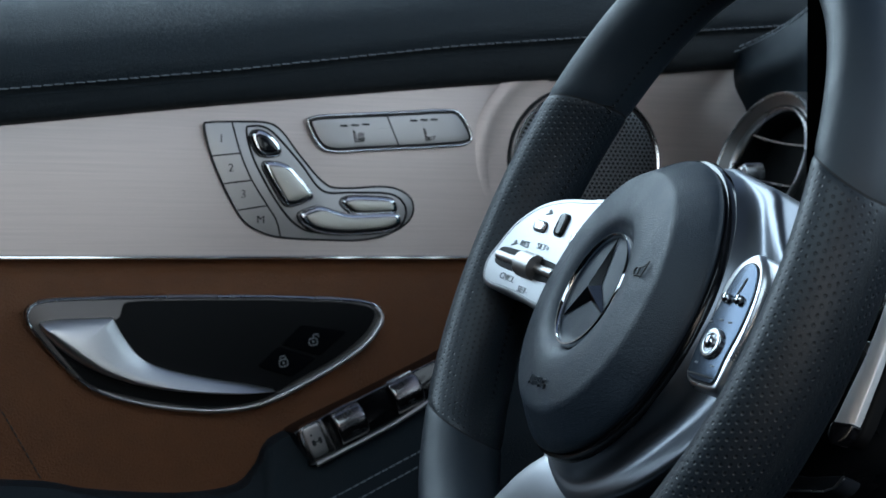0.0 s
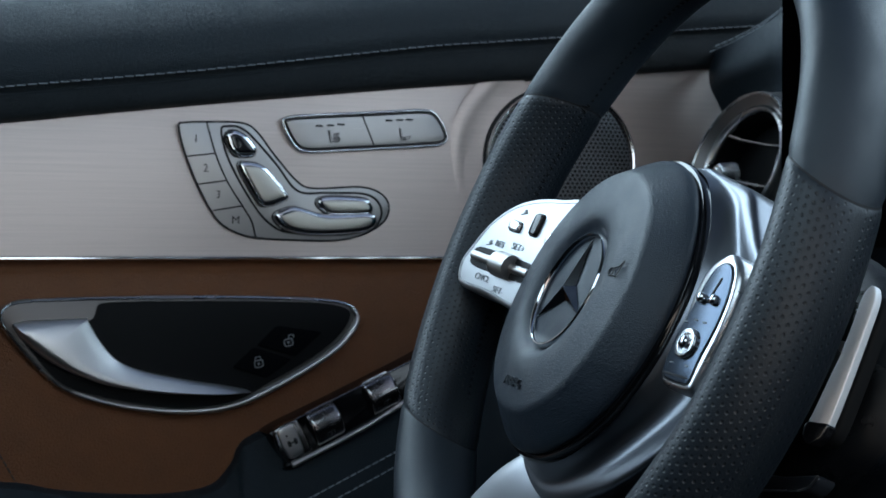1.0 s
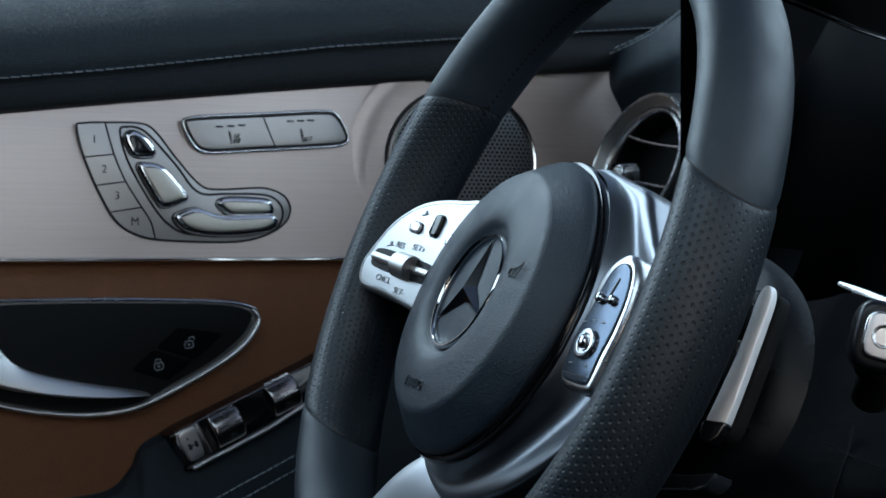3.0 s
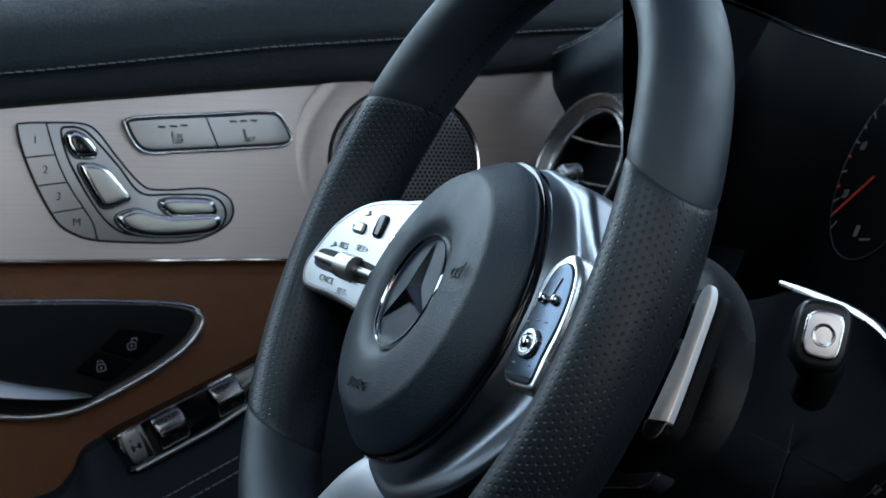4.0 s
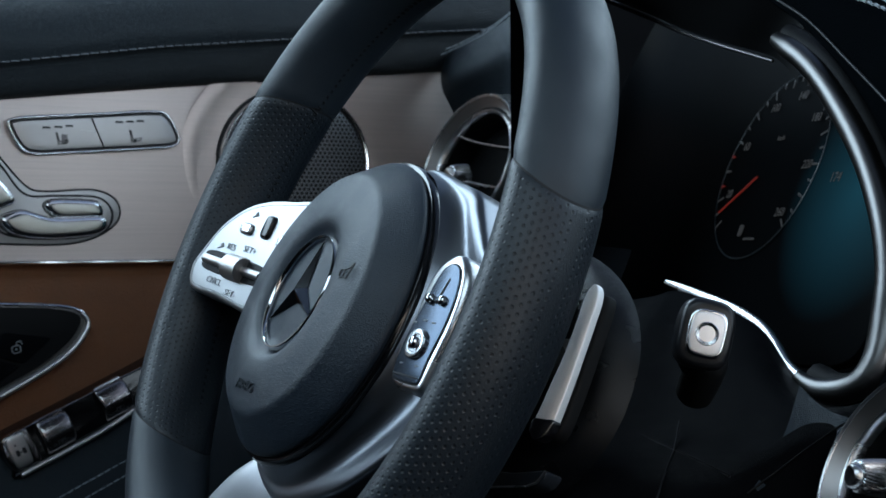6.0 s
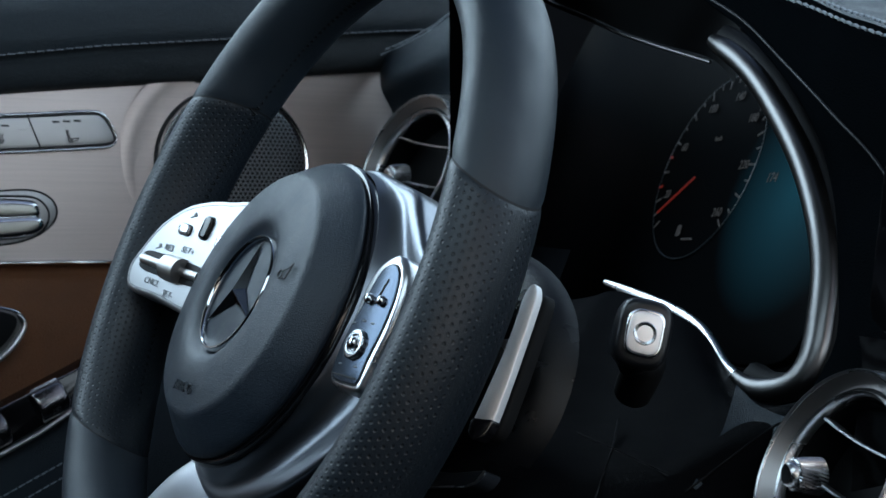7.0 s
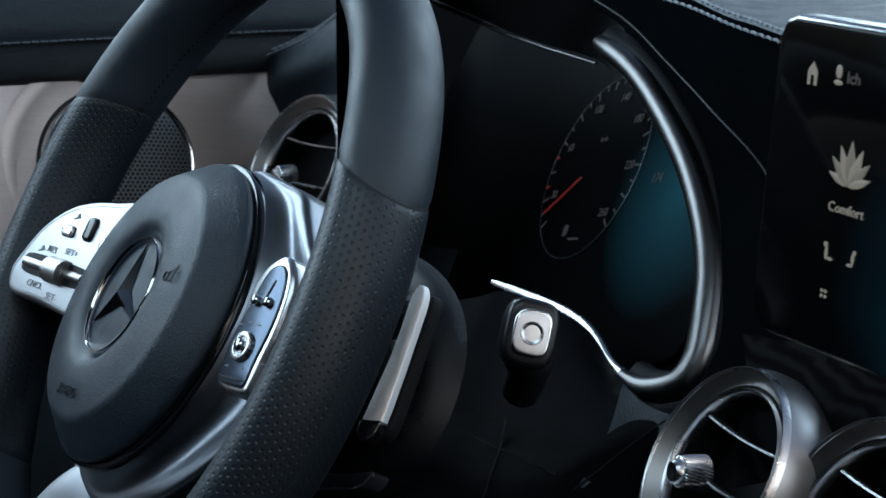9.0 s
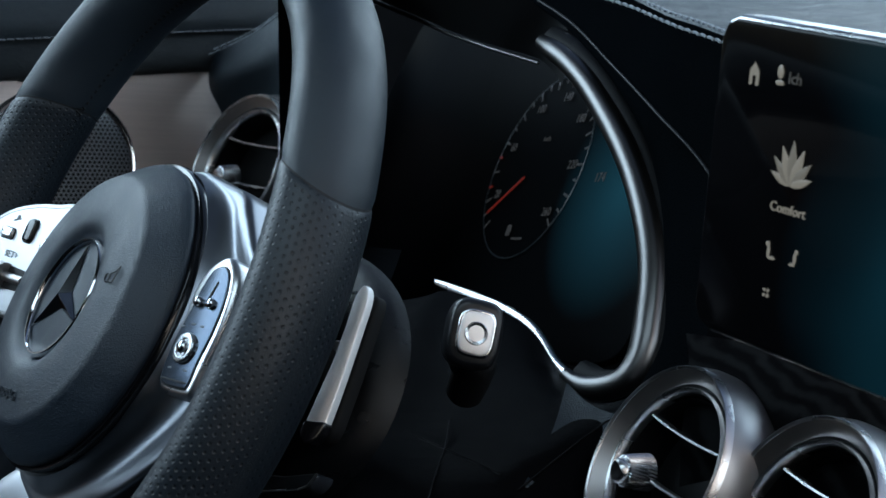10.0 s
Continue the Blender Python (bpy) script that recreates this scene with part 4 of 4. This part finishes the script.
# unseen sheet behind the hood edge, added to stop windscreen light
part("hood_light_block", sheet([
    [(-.164, .271, .986), (-.114, .292, .956), (-.074, .314, .931), (-.050, .335, .915), (-.030, .345, .901)],
    [(-.25, .60, 1.0), (-.20, .60, .98), (-.14, .58, .96), (-.10, .55, .94), (-.07, .50, .92)]], 20, 4), LEATHER, dash, "unseen leather sheet added to keep windscreen light off the instruments")
# added black panel that shields the display from the driver window's light
part("binnacle_light_block", sheet([[(-.27, .40, .99), (-.235, .33, .985), (-.205, .275, .975)], [(-.27, .40, .82), (-.235, .33, .82), (-.205, .275, .82)], [(-.27, .40, .66), (-.235, .33, .66), (-.205, .275, .66)]], 10, 10), VOID, dash, "added black panel keeping driver-side light off the display")
# lighter colour for the beads beside the joints: a painted edge highlight
EDGE = material("joint_highlight_paint", (0.022, 0.026, 0.03), 0.4)
part("lower_panel", sheet([
    [(-.15, .25, .70), (-.038, .25, .712), (-.015, .262, .716), (.044, .264, .698), (.083, .256, .670), (.124, .250, .661), (.173, .275, .685), (.25, .30, .69)],
    [(-.10, .16, .66), (.028, .138, .660), (.063, .182, .659), (.104, .196, .658), (.136, .200, .657), (.154, .209, .658), (.187, .262, .670), (.25, .29, .66)],
    [(-.05, .07, .613), (.090, .076, .613), (.116, .110, .612), (.137, .134, .611), (.145, .150, .611), (.158, .176, .611), (.190, .250, .620), (.27, .27, .62)],
    [(-.05, .03, .45), (.090, .04, .45), (.116, .06, .45), (.137, .08, .45), (.152, .10, .45), (.178, .12, .45), (.204, .15, .45), (.27, .18, .45)]], 50, 30), leather("grained_lower_plastic", (0.0018, 0.0021, 0.0028), 900, 0.42, 0.0004, 0.5, 0.02, 0.02), dash, "black grained lower dash panel")
for pts in ([(.050, .154, .6535), (.0795, .1538, .6478), (.1013, .1546, .6433), (.1206, .1548, .6391), (.1365, .1574, .6343)], [(.085, .171, .6555), (.0935, .1615, .6490), (.1014, .1524, .6427), (.112, .1381, .6347), (.1179, .1287, .6264), (.122, .121, .619)]):
    part("panel_joint", sweep(np.array(pts) + (.0002, -.0001, .0001), (.5, -.7, .5), oval(.0004, .0006, 6), False), DEEP, dash, "dark panel joint")
    part("panel_edge", sweep(np.array(pts) + (.0002, -.0002, -.0006), (.5, -.7, .5), oval(.0005, .0006, 6), False), EDGE, dash, "lighter bead painted as the panel edge's highlight")
part("knee_leather", sheet([
    [(.128, .212, .674), (.146, .2105, .664), (.167, .2135, .659)], [(.1385, .193, .6555), (.1475, .1965, .6505), (.1570, .2005, .6485)],
    [(.1445, .1775, .6425), (.1480, .1790, .6400), (.1518, .1820, .6385)], [(.1465, .1635, .6295), (.1470, .1640, .6285), (.1476, .1650, .6275)]], 12, 14), LEATHER, dash, "blue-black leather knee panel")
part("panel_joint", sweep([(.1680, .2125, .6600), (.1594, .2080, .6571), (.1550, .1905, .6472), (.1505, .1742, .6366), (.1460, .1598, .6269)], (.5, -.7, .5), oval(.0005, .0007, 6), False), DEEP, dash, "dark panel joint")
wood_m = material("open_pore_black_ash", (0.02, 0.02, 0.021), 0.5, 0.0, 0.0)
wv = wood_m.node_tree.nodes.new("ShaderNodeTexWave")
wv.inputs["Scale"].default_value, wv.inputs["Distortion"].default_value, wv.inputs["Detail"].default_value = 28.0, 9.0, 4.0
wv.bands_direction = "DIAGONAL"
wire(wood_m, coords(wood_m, "Object", (1.0, 1.6, 1.0)), wv.inputs["Vector"])
wire(wood_m, ramp(wood_m, wv.outputs["Color"], [(0.2, (0.004, 0.004, 0.0045)), (0.9, (0.010, 0.0105, 0.011))]), wood_m.node_tree.nodes["Principled BSDF"].inputs["Base Color"])
bump(wood_m, wv.outputs["Color"], 0.3, 0.0006)
part("wood_trim", sheet([
    [(.19, .232, .700), (.256, .235, .694), (.302, .238, .688), (.36, .244, .684), (.50, .25, .68)],
    [(.20, .222, .680), (.270, .214, .676), (.317, .212, .672), (.36, .214, .668), (.50, .22, .66)],
    [(.20, .215, .640), (.285, .205, .640), (.331, .200, .640), (.36, .205, .640), (.50, .21, .62)],
    [(.20, .21, .52), (.285, .2, .52), (.331, .2, .52), (.36, .2, .52), (.5, .2, .5)]], 30, 24), wood_m, dash, "dark open-pore wood trim")

# ---------------------------------------------------------------- instrument cluster
cluster = thing("instrument_cluster", "dark instrument cluster with speedometer dial and chrome bezel", "instrument cluster")
CL = Matrix(((.955, .116, -.273, -.080), (-.297, .373, -.879, .397), (0, .921, .391, .794), (0, 0, 0, 1)))
glass = material("dark_display_glass", (0.0022, 0.0026, 0.003), 0.40, 0.0, 0.008)
gb = glass.node_tree.nodes["Principled BSDF"]
grad = node(glass, "Mapping", Location=(-.128, .02, 0), Scale=(1, 1, 1))
tc = glass.node_tree.nodes.new("ShaderNodeTexCoord")
wire(glass, tc.outputs["Object"], grad.inputs[0])
ln = glass.node_tree.nodes.new("ShaderNodeVectorMath")
ln.operation = "LENGTH"
wire(glass, grad.outputs[0], ln.inputs[0])
wire(glass, ramp(glass, ln.outputs["Value"], [(0.0, (0.010, 0.075, 0.115)), (0.035, (0.006, 0.04, 0.062)), (0.085, (0, 0, 0))]), gb.inputs["Emission Color"])
gb.inputs["Emission Strength"].default_value = 0.55
pane = part("display_glass", plate(spline([(-.32, .16), (-.1, .105), (.06, .075), (.14, .03), (.19, -.04), (.195, -.10), (.15, -.130), (-.1, -.115), (-.33, -.10)], 80), -.006, 0, .001), glass, cluster, "dark display glass with blue glow")
pane.matrix_local = CL
WHITE, RED, TEAL = glow("dial_white", (0.75, 0.8, 0.85), 0.028), glow("dial_red", (0.9, 0.06, 0.03), 0.11), glow("dial_ring", (0.05, 0.25, 0.35), 0.007)


def on_glass(name, geo, mat, label=""):
    return part(name, moved(geo, Matrix.Translation((0, 0, .0015))), mat, pane, label)


RD = 0.066
on_glass("dial_ring", sweep(lift(oval(RD, RD, 64), 0), (0, 0, 1), oval(.0005, .0003, 6)), TEAL)
for k in range(27):
    a = radians(222 - k * 264 / 26)
    r0 = RD - (0.008 if k % 2 == 0 else 0.005)
    m = Matrix.Translation(((RD - .001 + r0) / 2 * math.cos(a), (RD - .001 + r0) / 2 * math.sin(a), 0)) @ pose(0, 0, 0, 0, 0, math.degrees(a))
    on_glass("tick", moved(plate(oval((RD - r0) / 2, .0008, 8, 8), 0, .0003, .0001), m), RED if k in (3, 5) else WHITE)
for k in range(2, 27, 4):
    a = radians(222 - k * 264 / 26)
    on_glass("number", moved(letters(str(k * 10), .0085), Matrix.Translation(((RD - .0155) * math.cos(a), (RD - .0155) * math.sin(a), 0))), WHITE)
on_glass("lettering", moved(letters("km/h", .005), Matrix.Translation((0.0, .020, 0))), WHITE)
na = radians(213)
on_glass("needle", sweep([(.014 * math.cos(na), .014 * math.sin(na), .001), (.060 * math.cos(na), .060 * math.sin(na), .001)], (0, 0, 1), oval(.0009, .0005, 8), False), RED, "red speedometer needle")
on_glass("fuel_symbol", join(plate(oval(.003, .004, 12, 6) + (-.008, -.046), 0, .0003, .0001), plate(oval(.008, .0008, 12, 6) + (.008, -.052), 0, .0003, .0001)), WHITE)
on_glass("lettering", moved(letters("174", .009), Matrix.Translation((.094, -.012, 0))), WHITE)

ARM = spline([(-.021, .342, .869), (.010, .335, .853), (.037, .327, .834), (.070, .314, .805), (.092, .304, .781), (.112, .292, .753), (.124, .282, .728), (.130, .272, .705), (.1315, .264, .685), (.125, .258, .672), (.110, .256, .667), (.093, .256, .668), (.073, .260, .676), (.054, .266, .690), (.038, .270, .699), (.014, .273, .707), (-.018, .276, .714), (-.050, .279, .721)], 140, False)
size = np.interp(np.linspace(0, 1, 140), (0, .03, .2, .45, .60, .72, .95, 1), (.5, .8, 1.0, 1.05, .85, .42, .38, .2))
DARKSATIN = brushed("dark_satin_chrome", (0.13, 0.126, 0.124), 0.31, (25, 25, 25), 0.02)
part("bezel_arc", sweep(ARM[:96], (0, -.92, .39), oval(.0082, .0070, 20, 2.1), False, size[:96]), DARKSATIN, cluster, "dark satin chrome bezel arc")
part("bezel_lip", sweep(ARM[95:], (0, -.92, .39), oval(.0080, .0062, 16, 3.0), False, size[95:]), SATIN, cluster, "bright satin bezel lip")
back = ARM[:95] + np.array((.004, .012, 0))
part("bezel_back", sweep(back, (0, -.92, .39), oval(.008, .012, 12, 3), False), DEEP, cluster, "black bezel backing")
part("top_strip", sweep([(-.304, .375, .953), (-.227, .382, .918), (-.180, .379, .901), (-.145, .375, .888), (-.106, .376, .875), (-.062, .380, .861)], (0, -.9, .4), oval(.0014, .0012, 8), False), DARKSATIN, cluster, "thin chrome top strip")

# ---------------------------------------------------------------- air vents


def air_vent(m, r, depth, label, slats, knob):
    vent = thing("air_vent", label, "air vent", m, "round dashboard air vents")
    part("housing", lathe([(r * 1.10, -depth), (r * 1.10, -depth * .5), (r * 1.07, -.012), (r * 1.02, -.003), (r * 1.0, -.001)], 72), brushed("satin_grey_housing", (0.33, 0.33, 0.335), 0.36, (25, 25, 25), 0.02), vent, "satin silver housing")
    part("outer_ring", lathe([(r * 1.025, -.004), (r * 1.008, -.0006), (r * .992, .0008), (r * .975, .0004), (r * .968, -.0006)], 72), SATIN, vent, "bright satin ring")
    part("funnel", lathe([(r * .968, -.0006), (r * .90, -.0042), (r * .862, -.0062)], 72), brushed("dark_satin_funnel", (.32, .295, .285), .4, (60, 60, 60), .02), vent, "dark satin funnel")
    part("ring_joint", lathe([(r * .862, -.0062), (r * .850, -.0090), (r * .835, -.0090)], 72), GAP, vent)
    part("inner_ring", lathe([(r * .842, -.0095), (r * .832, -.0056), (r * .812, -.0042), (r * .790, -.0050), (r * .775, -.0085), (r * .77, -.014)], 72), SATIN, vent, "chrome inner ring")
    part("throat", lathe([(r * .75, -.010), (r * .75, -.030), (0, -.030)], 48), DEEP, vent, "black throat")
    for v in slats:
        half = math.sqrt(max(.02, .55 - v * v)) * r
        part("slat", sweep([(x, v * r - .0015 * (1 - (x / half) ** 2), -.012) for x in np.linspace(-half, half, 14)], (0, 0, 1), oval(.0011, .0045, 10, 3), False), SATIN, vent, "thin silver slat")
    ku, kv = knob
    profile = [(.0, 0), (.0084, 0), (.0092, .0012), (.0090, .0040), (.0087, .0080), (.0083, .0120), (.0079, .0155), (.0070, .0165), (.0066, .0165), (.0062, .0190), (.0050, .0202), (.0030, .0200), (0, .0196)]
    t = np.linspace(0, 2 * np.pi, 64, endpoint=False)
    loops = []
    for i, (rad, z) in enumerate(profile):
        rad = rad + (0.0006 * ((np.arange(64) + i) % 2) if 2 <= i <= 6 else 0)
        loops.append(np.stack([rad * np.cos(t), rad * np.sin(t), np.full(64, z)], 1))
    knob_ob = part("knob", rings(loops[:9]), SATIN, vent, "knurled silver knob", Matrix.Translation((ku * r, kv * r, -.011)) @ pose(0, 0, 0, 20, 0, 0) @ Matrix.Scale(.92, 4), flat=True)
    part("knob_cap", rings(loops[8:]), SATIN, knob_ob, "smooth silver cap")
    return vent


def facing(at, normal, up=(0, .3, 1)):
    z = Vector(normal).normalized()
    x = Vector(up).cross(z).normalized()
    y = z.cross(x)
    return Matrix(((x.x, y.x, z.x, at[0]), (x.y, y.y, z.y, at[1]), (x.z, y.z, z.z, at[2]), (0, 0, 0, 1)))


air_vent(facing((-.334, .325, .804), (0, -.94, .34)) @ Matrix.Rotation(radians(-10), 4, "Z"), .058, .03, "round chrome air vent in the leather side pod", (.38, -.16), (-.17, -.10))
air_vent(facing((.210, .185, .643), (-.21, -.885, .45)) @ Matrix.Rotation(radians(-17), 4, "Z"), .049, .07, "round silver air vent below the central display", (.38, -.14), (-.30, -.11))
air_vent(facing((.299, .170, .627), (-.21, -.885, .45)) @ Matrix.Rotation(radians(-17), 4, "Z"), .049, .07, "round silver air vent in the dash centre", (.38, -.14), (-.30, -.11))

# ---------------------------------------------------------------- central display
tablet = thing("central_display", "dark tablet display in a slim silver frame", "display", Matrix(((.9639, .2139, -.1587, .3126), (-.1449, -.0786, -.9863, .1073), (-.2234, .9737, -.0448, .7724), (0, 0, 0, 1))))
TB = np.array([(-.003, -.053), (.0, -.0595), (.007, -.0625), (.245, -.0625), (.253, -.059), (.256, -.053), (.256, .051), (.253, .057), (.245, .060), (.006, .060), (.0, .0575), (-.003, .051)])
TBS = np.concatenate([TB[i] + (TB[(i + 1) % 12] - TB[i]) * np.linspace(0, 1, 6, endpoint=False)[:, None] for i in range(12)])
part("case", plate(TBS, -.012, -.001, .002), SATIN, tablet, "slim silver case")
scr_m = material("black_screen_glass", (0.0025, 0.0025, 0.003), 0.06, 0.0, 0.10)
sb = scr_m.node_tree.nodes["Principled BSDF"]
g2 = coords(scr_m, "Object", (1, 1, 1))
sp = scr_m.node_tree.nodes.new("ShaderNodeSeparateXYZ")
wire(scr_m, g2, sp.inputs[0])
wv2 = node(scr_m, "TexNoise", Scale=14.0, Detail=1.0)
wire(scr_m, g2, wv2.inputs["Vector"])
mul = scr_m.node_tree.nodes.new("ShaderNodeMath")
mul.operation = "MULTIPLY"
mapx = scr_m.node_tree.nodes.new("ShaderNodeMapRange")
mapx.inputs["From Min"].default_value, mapx.inputs["From Max"].default_value = 0.01, 0.16
wire(scr_m, sp.outputs[0], mapx.inputs["Value"])
wire(scr_m, mapx.outputs[0], mul.inputs[0]), wire(scr_m, wv2.outputs["Fac"], mul.inputs[1])
wire(scr_m, ramp(scr_m, mul.outputs[0], [(0.12, (0, 0, 0)), (0.55, (0.004, 0.035, 0.055))]), sb.inputs["Emission Color"])
sb.inputs["Emission Strength"].default_value = 0.7
screen = part("screen", plate(inset(TBS, .0016), -.003, .0005, .0006), scr_m, tablet, "black glass screen with a blue glow")
ICON, GOLD = glow("icon_white", (0.85, 0.83, 0.72), 0.20), glow("icon_grey", (0.6, 0.62, 0.6), 0.06)

PETALS = (ICON, glow("petal_grey", (0.75, 0.74, 0.64), 0.16))


def on_screen(name, geo, mat, u, v, label="", size=1.0):
    return part(name, moved(geo, Matrix.Translation((u, v, .0008)) @ Matrix.Diagonal((size, size, 1, 1))), mat, screen, label)


on_screen("home_symbol", (np.array([(-.0026, -.0042, 0), (-.0009, -.0042, 0), (-.0009, -.0006, 0), (.0009, -.0006, 0), (.0009, -.0042, 0), (.0026, -.0042, 0), (.0026, .0012, 0), (0, .0044, 0), (-.0026, .0012, 0)]), [(0, 1, 2, 8), (2, 3, 6, 8), (3, 4, 5, 6), (8, 6, 7)]), ICON, 0.0187, 0.0395, "white house symbol")
on_screen("profile_symbol", join(plate(oval(.0022, .0036, 16) + (0, .0015), 0, .0003, .0001), plate(oval(.0032, .0014, 14) + (0, -.0042), 0, .0003, .0001)), ICON, 0.0326, 0.041, "white profile symbol", 0.7)
on_screen("lettering", letters("Ich", .006), GOLD, .0402, .0403)
for k, (a, s) in enumerate(((-70, .75), (-45, .9), (-22, 1.0), (0, 1.1), (22, 1.0), (45, .9), (70, .75))):
    o = np.array([(0, 0), (.0016, .003), (.0024, .007), (.0020, .011), (.0010, .0142), (.0, .0172), (-.0010, .0142), (-.0020, .011), (-.0024, .007), (-.0016, .003)]) * s * .88
    on_screen("petal", moved(plate(o, 0, .0003 + .00004 * k, .0001), pose(0, -.0055, 0, 0, 0, -a)), PETALS[k % 2], .0437, .0075, "pale lotus petal symbol")
on_screen("lettering", letters("Comfort", .0052), ICON, .0437, -.0068, "white menu word")
on_screen("seat_symbol", join(plate(oval(.0016, .0016, 10) + (-.001, .004), 0, .0003, .0001), plate(oval(.0012, .004, 10) + (0, -.001), 0, .0003, .0001), plate(oval(.003, .001, 10) + (.003, -.004), 0, .0003, .0001)), ICON, .0364, -.0234, "", 0.62)
on_screen("seat_symbol", join(plate(oval(.0014, .0014, 10) + (.001, .004), 0, .0003, .0001), plate(oval(.0012, .0035, 10), 0, .0003, .0001), plate(oval(.0025, .001, 10) + (-.002, -.004), 0, .0003, .0001)), ICON, .0502, -.0235, "", 0.62)
on_screen("dots_symbol", join(*[plate(oval(.0007, .0007, 8) + (x, y), 0, .0003, .0001) for x in (-.001, .001) for y in (-.001, .001)]), ICON, .0374, -.0392)
